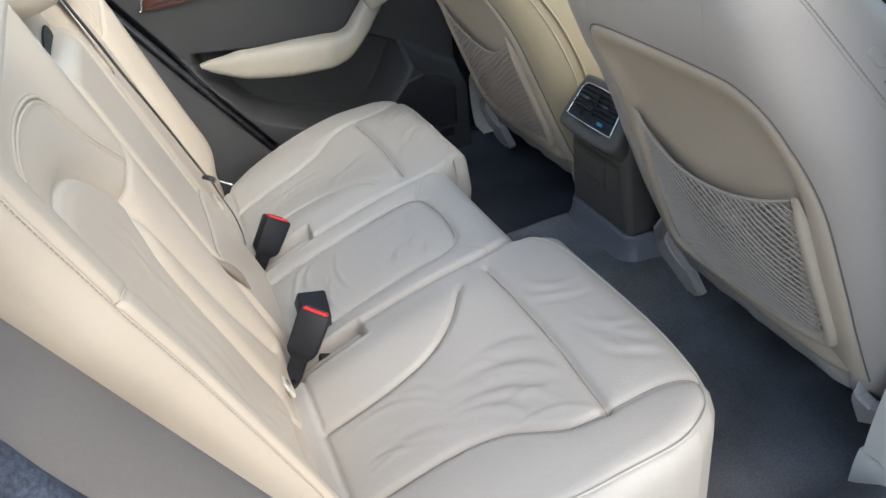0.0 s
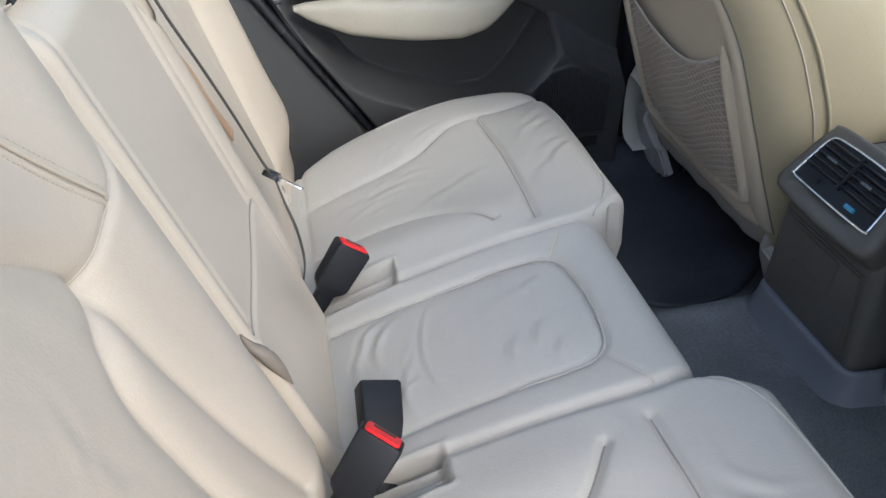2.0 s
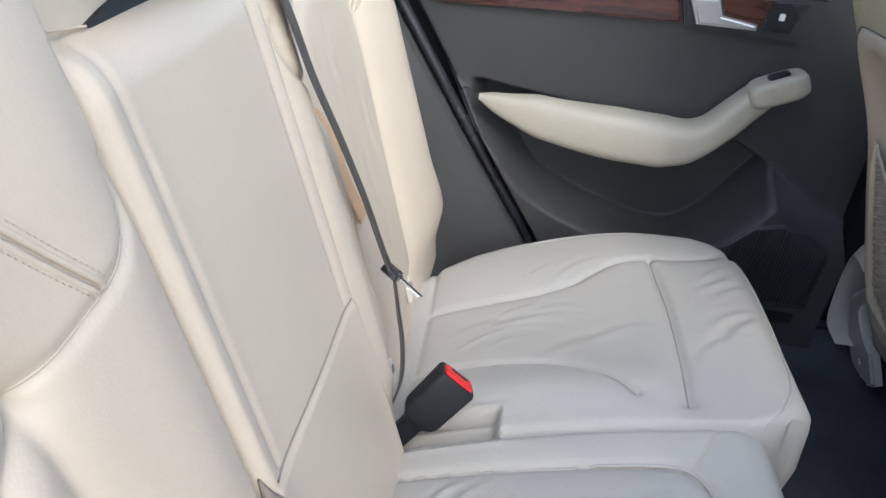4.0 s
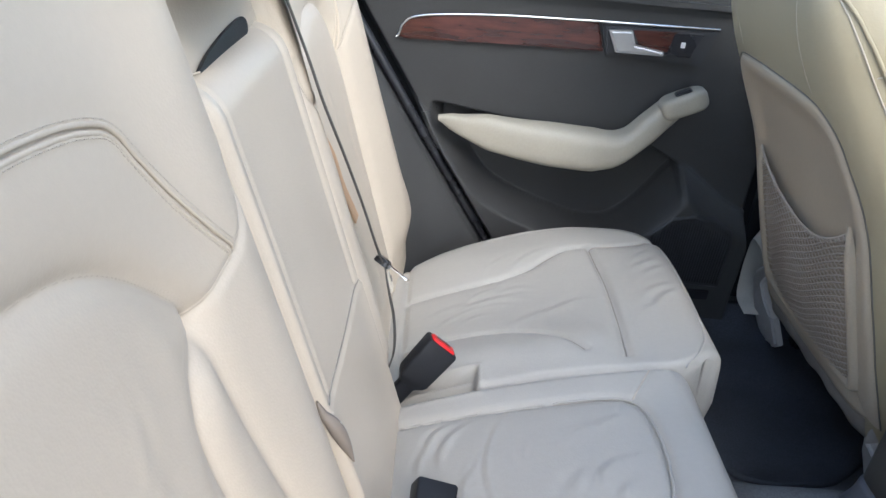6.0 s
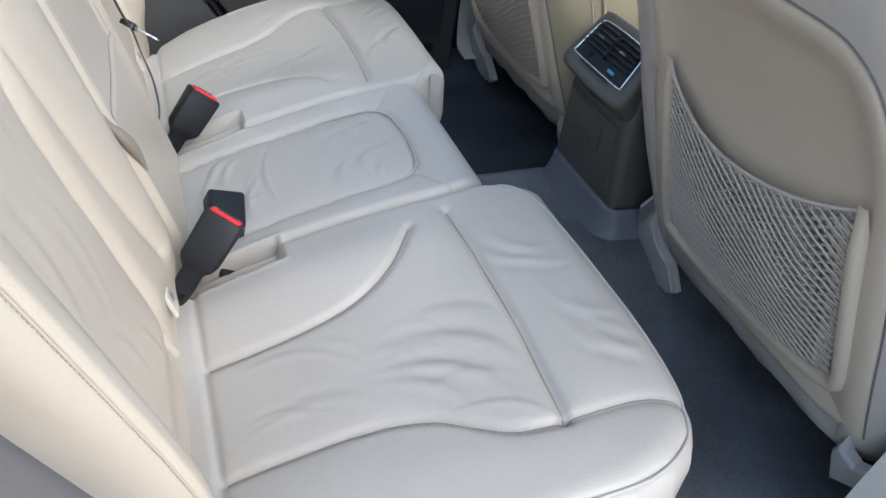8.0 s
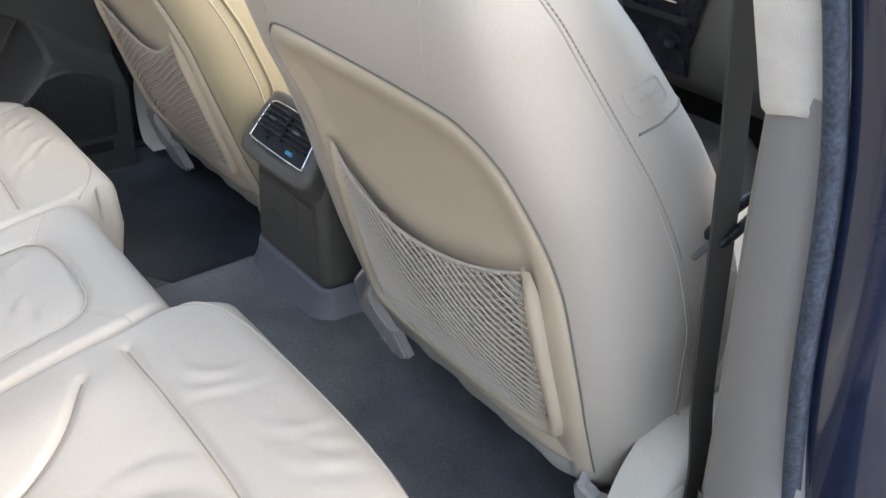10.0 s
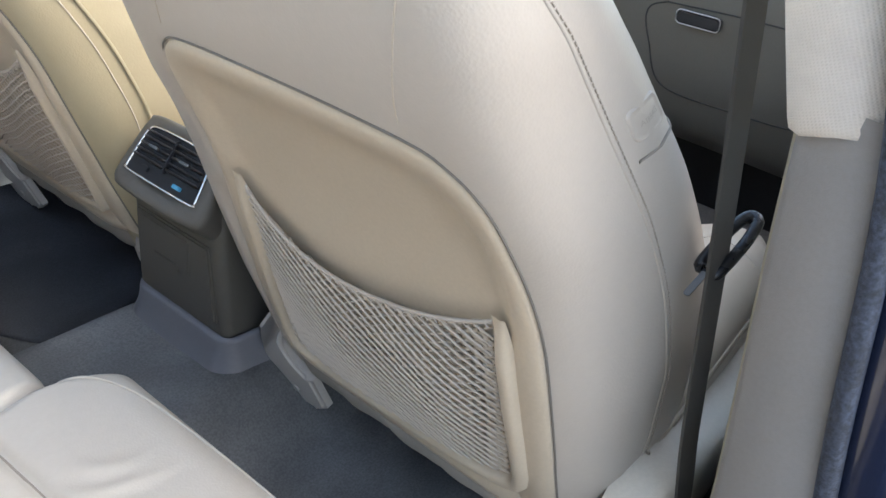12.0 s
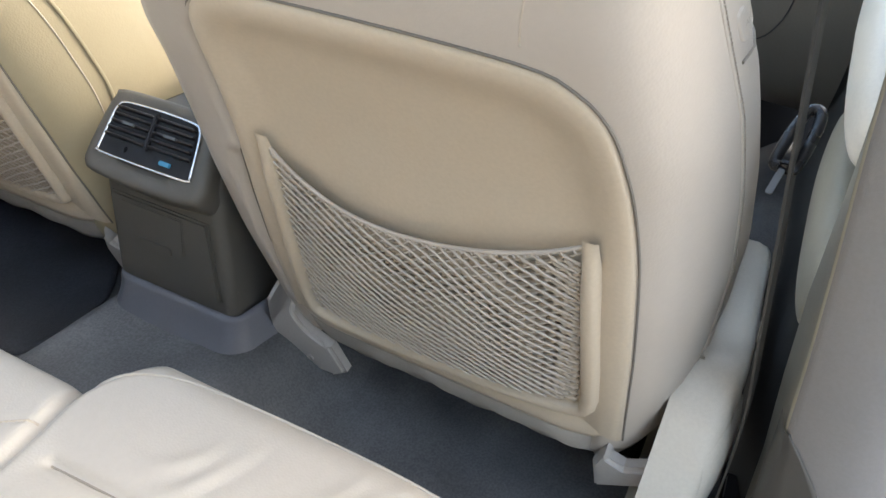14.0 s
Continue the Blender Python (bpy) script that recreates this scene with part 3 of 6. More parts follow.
for z, hw, d0, d1 in ((0.862, 0.080, -0.055, 0.035), (0.868, 0.10, -0.07, 0.050), (0.892, 0.112, -0.085, 0.060), (0.95, 0.118, -0.10, 0.052), (1.00, 0.115, -0.12, 0.030), (1.04, 0.10, -0.13, 0.0), (1.055, 0.07, -0.12, -0.03)):
    ang = np.linspace(0, 2 * np.pi, 40, endpoint=False)
    cx, hx = (d0 + d1) / 2, (d1 - d0) / 2
    px = np.sign(np.cos(ang)) * np.abs(np.cos(ang)) ** 0.6 * hx + cx
    py = np.sign(np.sin(ang)) * np.abs(np.sin(ang)) ** 0.6 * hw
    prof.append(np.c_[BACK_X - _slope * (0.835 - 0.30) + px, py, np.full(40, z)])
V, F = grid(np.array(prof), wrap_v=True)
F = [tuple(f) for f in F] + [tuple(range(40))[::-1], tuple(range(240, 280))]
put("cushion", V, F, LEATHER, headrest)
for s in (-0.05, 0.05):
    tube("post", [(BACK_X - 0.235, s, 0.80), (BACK_X - 0.245, s, 0.87)], 0.006, SATIN, headrest)


# ---------------------------------------------------------------- belts and buckles
def buckle(at, axis, wide, label, red, big=1.06):
    ob = thing("seat_belt_buckle", label, "belt buckle", "rear belt buckles", at=at)
    ax, wd = Vector(axis).normalized(), Vector(wide)
    wd = (wd - ax * wd.dot(ax)).normalized()
    th = ax.cross(wd)
    M = Matrix.Translation(at) @ Matrix((wd, th, ax)).transposed().to_4x4()
    up = lambda u, v, w: M @ Vector((u * big, v * big, w * big))
    bm = bmesh.new()
    rings = []
    for w, a, b in ((-0.125, 0.012, 0.006), (-0.074, 0.0125, 0.007), (-0.070, 0.0145, 0.009), (-0.064, 0.0195, 0.0125), (-0.058, 0.0220, 0.0140), (-0.003, 0.0235, 0.0150), (0.0, 0.0220, 0.0135)):
        rings.append([bm.verts.new(up(u, v, w)) for u, v in rounded(2 * a, 2 * b, 0.0035, 3)])
    n = len(rings[0])
    for r0, r1 in zip(rings[:-1], rings[1:]):
        for i in range(n):
            bm.faces.new((r0[i], r0[(i + 1) % n], r1[(i + 1) % n], r1[i]))
    bm.faces.new(rings[0][::-1]), bm.faces.new(rings[-1])
    body = part("body", bm, BLACK_MATT, ob, "matt black plastic housing")
    if red:
        b = part("release_button", slab(rounded(0.038, 0.020, 0.004, 3), 0.003, lambda u, v, w: up(u, v, w - 0.0002), 0.0012), RED, ob, "bright red release button")
        s = slab(rounded(0.024, 0.0035, 0.001, 2, 0, 0.004), 0.0012, lambda u, v, w: up(u, v, w + 0.0026))
        part("tongue_slot", s, BLACK, b)
    else:
        part("tongue_slot", slab(rounded(0.03, 0.012, 0.003, 3), 0.001, lambda u, v, w: up(u, v, w)), BLACK, ob)
    tube("stalk", [up(0, 0, -0.10), up(0, 0.003, -0.115), up(0, 0.008, -0.135)], 0.011, BLACK_MATT, ob, "short black belt stalk", flat=0.5)
    return ob


buckle((0.139, 0.186, 0.367), (0.58, 0.22, 0.74), (0.72, 0.0, -0.70), "black buckle with a red button standing from the bench", True)
buckle((0.129, -0.154, 0.376), (0.58, 0.28, 0.74), (0.75, -0.51, -0.43), "black buckle with a red button beside a second buckle", True)
buckle((0.137, -0.036, 0.326), (0.08, 0.88, 0.42), (0.96, 0.10, -0.25), "all-black middle buckle lying behind another buckle", False, 1.06)

for y, s in ((-0.232, -1), (0.43, 1), (0.23, 1)):
    tag_ob = thing("isofix_tag", "small cream anchor tag sewn into the seat crease", "tag", "anchor tags")
    q = Vector(back_at(np.array([y]), np.array([0.318]), 0.0035)[0])
    tilt = Matrix.Rotation(radians(-17), 4, "Y")
    part("flap", box(q, (0.005, 0.026, 0.036), 0.002, tilt), CREAM_PLASTIC, tag_ob)
    part("mark", box(q + Vector((0.0026, 0.002, 0.006)), (0.0012, 0.009, 0.010), 0.0004, tilt), PILLAR_GREY, tag_ob, "small printed grey bar")


def ribbon(name, line, wide, half, material, parent, label="", thick=0.0012):
    """A flat strap along a line; wide: its sideways direction at both ends."""
    p = spline(line, 60)
    w0, w1 = (np.array(w, float) / np.linalg.norm(w) for w in wide)
    t = np.linspace(0, 1, 60)[:, None]
    w = w0 * (1 - t) + w1 * t
    w /= np.linalg.norm(w, axis=1)[:, None]
    d = np.gradient(p, axis=0)
    nrm = np.cross(d, w)
    nrm /= np.linalg.norm(nrm, axis=1)[:, None]
    P = np.stack([p - w * half - nrm * thick, p - w * half + nrm * thick, p + w * half + nrm * thick, p + w * half - nrm * thick], 1)
    V, F = grid(P, wrap_v=True)
    return put(name, V, F, material, parent, label, smooth=False)


rear_belt = thing("rear_seat_belt", "dark seat belt hanging slack down the rear backrest", "seat belt")
ribbon("webbing", [(-0.10, 0.150, 0.93), (-0.075, 0.165, 0.84), (-0.049, 0.186, 0.755), (-0.032, 0.198, 0.697), (-0.011, 0.224, 0.627), (0.012, 0.247, 0.55), (0.036, 0.261, 0.470), (0.045, 0.266, 0.447)], ((-0.13, 0.95, -0.26), (-0.10, 0.95, -0.30)), 0.018, WEB, rear_belt)
ribbon("webbing", [(0.046, 0.266, 0.447), (0.056, 0.248, 0.41), (0.067, 0.226, 0.375), (0.070, 0.212, 0.33), (0.06, 0.205, 0.29)], ((-0.1, 0.95, -0.3), (0.1, 0.95, -0.2)), 0.010, WEB, rear_belt)
# Short tan strip laid against the left backrest.
ribbon("tan_strip", [back_at(np.array([y]), np.array([z]), 0.003)[0] for y, z in ((0.266, 0.640), (0.278, 0.60), (0.290, 0.55), (0.300, 0.495))], ((0.0, 1, 0), (0.0, 1, 0)), 0.014, TAN_STRIP, rear_belt, "short tan strip against the backrest")
ba = (Vector((0.086, 0.247, 0.428)) - Vector((0.045, 0.265, 0.449))).normalized()
bw = (Vector((0.1, 0.9, -0.5)) - ba * Vector((0.1, 0.9, -0.5)).dot(ba)).normalized()
BT = Matrix.Translation((0.045, 0.265, 0.449)) @ Matrix((ba, bw, ba.cross(bw))).transposed().to_4x4()
tg = part("tongue", slab(rounded(0.024, 0.034, 0.006, 4), 0.010, lambda u, v, w: BT @ Vector((u, v, w - 0.005)), 0.003, 3), BLACK, rear_belt, "black tongue grip")
part("blade", slab(rounded(0.036, 0.015, 0.003, 3, 0.028, 0), 0.0022, lambda u, v, w: BT @ Vector((u, v, w - 0.001))), CHROME, tg, "bare metal blade")


# ---------------------------------------------------------------- front seats
def build_front_seat(name, yc, x0, yaw, sgn, label, full, hide):
    """sgn: +1 when the outboard side lies towards negative y."""
    ob = thing(name, label, "car seat", "front seats", at=(x0, yc, 0.12))
    rec = radians(19.5)
    U, D = np.array([-math.sin(rec), 0, math.cos(rec)]), np.array([math.cos(rec), 0, math.sin(rec)])
    Y = np.array([0, 1.0, 0])
    R = np.array(Matrix.Rotation(yaw, 3, "Z"))
    U, D, Y = R @ U, R @ D, R @ Y
    O = np.array([x0, yc, 0.30])

    def at(a, h, d):
        a, h, d = (np.asarray(q, float) for q in (a, h, d))
        d = d - 0.046 * smoothstep(0.27, 0.60, h)
        return O + np.multiply.outer(a * -sgn, Y) + np.multiply.outer(h, U) + np.multiply.outer(d, D)

    hs = np.r_[np.linspace(-0.075, 0.5, 60), np.linspace(0.51, 0.61, 24), np.linspace(0.613, 0.638, 22)]
    key = [-0.075, -0.03, 0.1, 0.2, 0.3, 0.4, 0.5, 0.55, 0.59, 0.618, 0.632, 0.638]
    fine = np.linspace(-0.075, 0.638, 400)

    def eased(values):
        v = np.interp(fine, key, values)
        p = np.r_[2 * v[0] - v[12:0:-1], v, 2 * v[-1] - v[-2:-14:-1]]
        k = np.hanning(25)
        return np.interp(hs, fine, np.convolve(p, k / k.sum(), "valid"))

    Wd = eased([0.248, 0.262, 0.272, 0.270, 0.258, 0.242, 0.215, 0.204, 0.186, 0.164, 0.126, 0.06])
    Dp = eased([0.8, 0.92, 1.03, 1.05, 0.95, 0.84, 0.72, 0.60, 0.47, 0.37, 0.29, 0.21])
    Ds = eased([0.01, 0.002, 0, 0, 0, 0, 0.002, 0.006, 0.012, 0.020, 0.032, 0.05])
    inner = eased([0.006, 0.012, 0.028, 0.036, 0.042, 0.040, 0.024, 0.012, 0.006, 0.004, 0.002, 0.0] if full else [0.0] * 12)

    def spread(f, w, e):
        """Half section fractions to metres; the inboard flank is fuller than the outboard one."""
        b = np.where(f < 0, e * (smoothstep(0.3, 0.85, np.abs(f)) + 0.45 * np.exp(-((np.abs(f) - 0.86) / 0.07) ** 2)), 0.0)
        return f * (w + b)

    sec = [(0, 0.0), (0.45, 0.0), (0.70, 0.002), (0.79, 0.007), (0.88, 0.024), (0.95, 0.058), (0.985, 0.10), (1.0, 0.145), (0.95, 0.19), (0.82, 0.205), (0.66, 0.175), (0.45, 0.145), (0, 0.14)]
    half = spline(sec, 44)
    ring = np.vstack([half, (half * [-1, 1])[-2:0:-1]])
    out = spline([(-0.219, -0.014), (-0.213, 0.14), (-0.205, 0.25), (-0.197, 0.33), (-0.188, 0.385), (-0.176, 0.433), (-0.154, 0.460), (-0.115, 0.474), (0.0, 0.478), (0.115, 0.476), (0.150, 0.464), (0.172, 0.438), (0.186, 0.390), (0.196, 0.33), (0.205, 0.25), (0.213, 0.14), (0.219, -0.014)], 130)
    o_w = lambda h: np.interp(h, out[65:, 1][::-1], out[65:, 0][::-1], left=0.21, right=0.0) - 0.024

    def dip(a, h, d):
        """The leather sinks away under the plastic shell."""
        return d + np.where((np.abs(a) < o_w(h)) & (d < 0.04) & (h < 0.455), 0.018, 0.0)

    P = np.array([at(spread(ring[:, 0], w, e), np.full(len(ring), h), dip(ring[:, 0] * w, h, ring[:, 1] * dp + ds)) for h, w, dp, ds, e in zip(hs, Wd, Dp, Ds, inner)])
    mid = P[-1:].mean(1, keepdims=True)
    P = np.concatenate([P, mid + (P[-1:] - mid) * 0.5 + [0, 0, 0.001], mid + (P[-1:] - mid) * 0.02 + [0, 0, 0.001]], 0)
    V, F = grid(P, wrap_v=True)
    n, m = P.shape[:2]
    F = [tuple(f) for f in F] + [tuple(range(m))[::-1], tuple(range((n - 1) * m, n * m))]
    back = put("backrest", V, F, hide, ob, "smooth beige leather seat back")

    def skin(a, h, lift=0.001):
        """A point on the seat's rear or side skin, a in -1..1 of the half section, by its run."""
        w, dp, ds = np.interp(h, hs, Wd), np.interp(h, hs, Dp), np.interp(h, hs, Ds)
        s = np.abs(a) * 43
        f = np.array([np.interp(s, np.arange(44), half[:, 0]), np.interp(s, np.arange(44), half[:, 1])])
        k = np.sign(a)
        return at(spread(f[0] * k, w, np.interp(h, hs, inner)) + k * lift * np.clip(f[1] / 0.06, 0, 1), h, f[1] * dp + ds - lift * np.clip(1 - f[1] / 0.1, 0, 1))

    # seams of the rear skin
    half_run = [(0.488, -0.02), (0.490, 0.11), (0.494, 0.22), (0.495, 0.33), (0.495, 0.45), (0.494, 0.53), (0.492, 0.562), (0.487, 0.590), (0.470, 0.611), (0.435, 0.625), (0.36, 0.6325), (0.20, 0.636), (0.08, 0.6365)]
    loop = spline(half_run + [(-r, h) for r, h in half_run[::-1]], 260)

    if full:
        stitches("stitching", np.array([skin(r * 0.99, h, 0.0006) for r, h in loop]), 0.0007, 0.0046, DARK_THREAD, back, "grey edge stitching")
        tube("piping", np.array([skin(r * 0.9845, h, -0.0003) for r, h in loop]), 0.0014, hide, back, "low leather ridge beside the stitching", sides=7)
    else:
        tube("piping", np.array([skin(r * 0.962, h, 0.0012) for r, h in loop]), 0.0026, hide, back, "raised leather piping", sides=7)
        tube("seam", np.array([skin(r * 0.938, h, 0.0002) for r, h in loop]), 0.0011, THREAD, back, "recessed stitched seam", sides=5)

        tube("seam", np.array([skin(-r, 0.515 + 0.10 * (r - 0.47), 0.0003) for r in np.linspace(0.468, 0.74, 30)]), 0.0011, THREAD, back, sides=5)

    def at_a(a, h):
        """The run at which the rear skin is a metres off the middle."""
        return np.sign(a) * np.interp(abs(a) / np.interp(h, hs, Wd), half[:24, 0], np.arange(24)) / 43

    right = spline([(0.432, 0.622), (0.40, 0.616), (0.37, 0.604), (0.33, 0.580), (0.29, 0.551), (0.260, 0.515), (0.250, 0.492)], 50)
    left = spline([(-0.27, 0.622), (-0.25, 0.60), (-0.245, 0.56), (-0.255, 0.525), (-0.275, 0.485)], 40)
    for ln in (right, left):
        tube("seam", np.array([skin(r, h, -0.0002) for r, h in ln]), 0.0008, THREAD, back, sides=5)
    tube("seam", np.array([skin(r, 0.443 - 0.16 * (r - 0.495), 0.0003) for r in np.linspace(0.497, 0.74, 30)]), 0.0013, SEAM, back, sides=5)

    # plastic back shell with its raised arch
    c = np.array([0.0, 0.16])

    def inset(t):
        q = out - c
        return c + q * (1 - t / np.linalg.norm(q, axis=1)[:, None])

    def shell_d(q, base):
        w, dp, ds = (np.interp(q[:, 1], hs, v) for v in (Wd, Dp, Ds))
        return base + 0.0015 + np.interp(np.abs(q[:, 0]) / w, half[:24, 0], half[:24, 1]) * dp + ds

    rings = []
    for t, d in ((-0.001, 0.010), (-0.0008, 0.003), (0.0002, -0.0012), (0.002, -0.0032), (0.005, -0.0044), (0.010, -0.0050), (0.017, -0.0047), (0.023, -0.0036), (0.029, -0.0014), (0.036, 0.0016), (0.043, 0.0044), (0.051, 0.0068), (0.061, 0.0084), (0.073, 0.0092), (0.088, 0.0095), (0.10, 0.0096)):
        q = inset(t)
        k = 0.28 + 0.75 * smoothstep(0.10, 0.36, q[:, 1])
        rings.append(at(q[:, 0], q[:, 1], shell_d(q, np.where(d > -0.005, -0.005 + (d + 0.005) * k, d) if t > 0.012 else d)))
    for f in (0.8, 0.6, 0.35, 0.15, 0.0):
        q = c + (inset(0.10) - c) * f
        k = 0.28 + 0.75 * smoothstep(0.10, 0.36, q[:, 1])
        rings.append(at(q[:, 0], q[:, 1], shell_d(q, -0.005 + 0.0146 * k)))
    V, F = grid(np.array(rings))
    shell = put("back_shell", V, F, BEIGE_PLASTIC, ob, "moulded tan plastic seat-back shell")
    q = inset(-0.0018)
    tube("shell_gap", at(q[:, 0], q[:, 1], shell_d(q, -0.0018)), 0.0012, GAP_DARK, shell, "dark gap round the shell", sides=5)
    low = np.array([at(np.linspace(-0.212, 0.212, 40), np.full(40, h), d + 0.016 * np.clip((np.abs(np.linspace(-0.212, 0.212, 40)) - 0.14) / 0.075, 0, 1) ** 2) for h, d in ((0.022, 0.006), (0.008, -0.002), (-0.004, -0.005), (-0.014, -0.003), (-0.020, 0.002), (-0.024, 0.010))])
    V, F = grid(low)
    put("lower_rail", V, F, BEIGE_PLASTIC, shell)
    cover = np.array([at(np.linspace(-0.205, 0.205, 60), h + 0.0022 * np.sin(np.linspace(0, 19, 60)), d + 0.0018 * np.sin(np.linspace(0, 31, 60) + h * 90) + 0.016 * np.clip((np.abs(np.linspace(-0.205, 0.205, 60)) - 0.14) / 0.075, 0, 1) ** 2) for h, d in ((-0.012, 0.006), (-0.030, 0.002), (-0.055, 0.002), (-0.082, 0.014), (-0.095, 0.06))])
    V, F = grid(cover)
    put("lower_cover", V, F, FLAP_CLOTH, ob, "creased fabric flap under the shell")

    # pocket frame and net
    path = spline([(0.164, 0.308), (0.172, 0.20), (0.180, 0.10), (0.181, 0.066), (0.168, 0.040), (0.08, 0.020), (0.0, 0.012), (-0.08, 0.008), (-0.155, 0.010), (-0.174, 0.028), (-0.174, 0.10), (-0.168, 0.20), (-0.162, 0.302)] if full else [(0.163, 0.304), (0.172, 0.10), (0.170, 0.045), (0.152, 0.026), (0.0, 0.018), (-0.152, 0.026), (-0.170, 0.045), (-0.172, 0.10), (-0.163, 0.304)], 120)
    tn = np.gradient(path, axis=0)
    tn /= np.linalg.norm(tn, axis=1)[:, None]
    sd = np.c_[-tn[:, 1], tn[:, 0]]
    run = np.minimum(np.arange(120), np.arange(119, -1, -1))
    tall = np.clip(run / 7, 0.05, 1) ** 0.7
    wide = np.interp(path[:, 1], [0.02, 0.05, 0.12, 0.25, 0.304], [0.0066, 0.0066, 0.0076, 0.0066, 0.0046])
    bars = []
    for e, d in ((-1.6, 0.004), (-1.2, -0.002), (-0.9, -0.006), (-0.4, -0.0078), (0.3, -0.0078), (0.8, -0.006), (1.15, -0.002), (1.5, 0.004)):
        q = path + sd * (wide * e)[:, None]
        bars.append(at(q[:, 0], q[:, 1], shell_d(path, -0.004 + d * tall)))
    V, F = grid(np.array(bars))
    put("pocket_frame", V, F, BEIGE_PLASTIC, shell, "raised pocket frame with two upright fins")
    topn = lambda a: 0.238 + np.where(a > -0.03, 0.060 * np.abs((a + 0.03) / 0.19) ** 1.7, 0.047 * np.abs((a + 0.03) / 0.127) ** 2.1)
    lowf = lambda a: np.interp(a, [-0.16, 0.0, 0.10, 0.172], [0.024, 0.026, 0.036, 0.056])
    half_w = lambda h: np.interp(h, [0.03, 0.10, 0.20, 0.30], [0.170, 0.172, 0.166, 0.159])
    items, gap_cords = [], []
    step = 0.0118

    def belly(a, h):
        """The net bags out from the shell between its frame and its cord."""
        return -0.008 - 0.012 * np.sin(np.pi * np.clip((h - lowf(a)) / 0.23, 0, 1)) * np.clip(1 - (a / 0.175) ** 2, 0, 1) + 0.010 * (np.abs(a) / 0.17) ** 4

    for s, r, slope in ((1, 0.00080, 0.72), (-1, 0.00135, 0.58)):
        for o in np.arange(-0.45, 0.45, step):
            t = np.linspace(-0.173, 0.173, 116)
            h = 0.130 + s * t * slope + o + 0.0025 * np.sin(t * 38 + o * 9)
            ok = (h > lowf(t)) & (h < topn(t)) & (np.abs(t) < half_w(h))
            idx = np.where(ok)[0]
            if len(idx) < 4:
                continue
            a, h = t[idx], h[idx]
            knot = 0.0012 * np.sin(np.arange(len(a)) * 0.9 + o * 200)
            items.append(tube_mesh(at(a, h + 0.4 * knot, belly(a, h) + s * 0.0009), r * (1 + 0.22 * np.sin(np.arange(len(a)) * 1.9 + o * 70)), 5))
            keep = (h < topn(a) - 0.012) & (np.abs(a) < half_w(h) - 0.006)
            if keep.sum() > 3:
                gap_cords.append(tube_mesh(at(a[keep] + 0.004, h[keep] + 0.003, 0.35 * belly(a[keep], h[keep]) - 0.001), 0.0026, 4))
    V, F = joined(items)
    put("pocket_net", V, F, NET, shell, "taupe elastic net pocket", kind="stuff")
    # Inner cords added behind the net to darken its gaps.
    V, F = joined(gap_cords)
    put("net_gap_shade", V, F, NET_SHADE, shell, "inner net layer with the gap shade put into its colour", kind="stuff")
    t = np.linspace(-0.158, 0.158, 60)
    tube("net_cord", at(t, topn(t) + 0.001, -0.0115 + 0.012 * (np.abs(t) / 0.16) ** 4), 0.0019, NET, shell, "elastic top cord", sides=6)
    loops = [tube_mesh(at(np.array([a0 - 0.004, a0, a0 + 0.004]), topn(a0) + np.array([-0.004, 0.003, -0.003]), -0.0125 + 0.012 * (abs(a0) / 0.16) ** 4), 0.0010, 4) for a0 in np.arange(-0.15, 0.151, 0.010)]
    V, F = joined(loops)
    put("net_loop", V, F, NET, shell, kind="stuff")

    # airbag tag on the outboard side
    if full:
        h0, r0 = 0.466, 0.516

        def onside(u, v, w):
            return Vector(skin(r0 + u * 0.92, h0 + v - u * 0.15, 0.0003 + 0.85 * w).tolist())

        oo = np.array(rounded(0.036, 0.026, 0.006, 5))
        rg = [[tuple(onside(u * k, v * k, w)) for u, v in oo] for k, w in ((1.02, -0.0008), (1.0, 0.0005), (0.96, 0.0013), (0.90, 0.0016), (0.86, 0.0010), (0.7, 0.0009), (0.5, 0.0009), (0.25, 0.0009), (0.01, 0.0009))]
        V, F = grid(np.array(rg), wrap_v=True)
        tg = put("airbag_tag", V, F, hide, back, "small raised rounded tag")
        cu = bpy.data.curves.new("word", "FONT")
        cu.body, cu.size, cu.align_x, cu.align_y = "AIRBAG", 0.0064, "CENTER", "CENTER"
        tmp = bpy.data.objects.new("word", cu)
        me = bpy.data.meshes.new_from_object(tmp)
        for v in me.vertices:
            v.co = onside(v.co.x * sgn, v.co.y, 0.0013)
        me.materials.clear()
        me.materials.append(DARK_THREAD)
        w = new("embossed_word", me)
        w.parent = tg

    # headrest posts and sleeves, headrest above
    hr = spline([(0, -0.055), (0.05, -0.053), (0.10, -0.035), (0.125, 0.0), (0.10, 0.035), (0.05, 0.045), (0, 0.047)], 24)
    hring = np.vstack([hr, (hr * [-1, 1])[-2:0:-1]])
    hp = np.array([at(hring[:, 0] * f, np.full(len(hring), h), 0.085 + hring[:, 1] * g) for h, f, g in ((0.672, 0.6, 0.5), (0.680, 0.85, 0.8), (0.71, 1.0, 1.0), (0.77, 1.04, 1.0), (0.82, 0.98, 0.9), (0.845, 0.8, 0.65), (0.852, 0.55, 0.35))])
    V, F = grid(hp, wrap_v=True)
    mm = hp.shape[1]
    F = [tuple(f) for f in F] + [tuple(range(mm))[::-1], tuple(range(6 * mm, 7 * mm))]
    hd = put("headrest", V, F, hide, ob, "beige leather headrest on chrome posts")
    for a in (-0.074, 0.078):
        tube("post", at(np.array([a, a]), np.array([0.60, 0.70]), np.array([0.085, 0.085])), 0.0065, CHROME, hd, "chrome headrest post", sides=12)
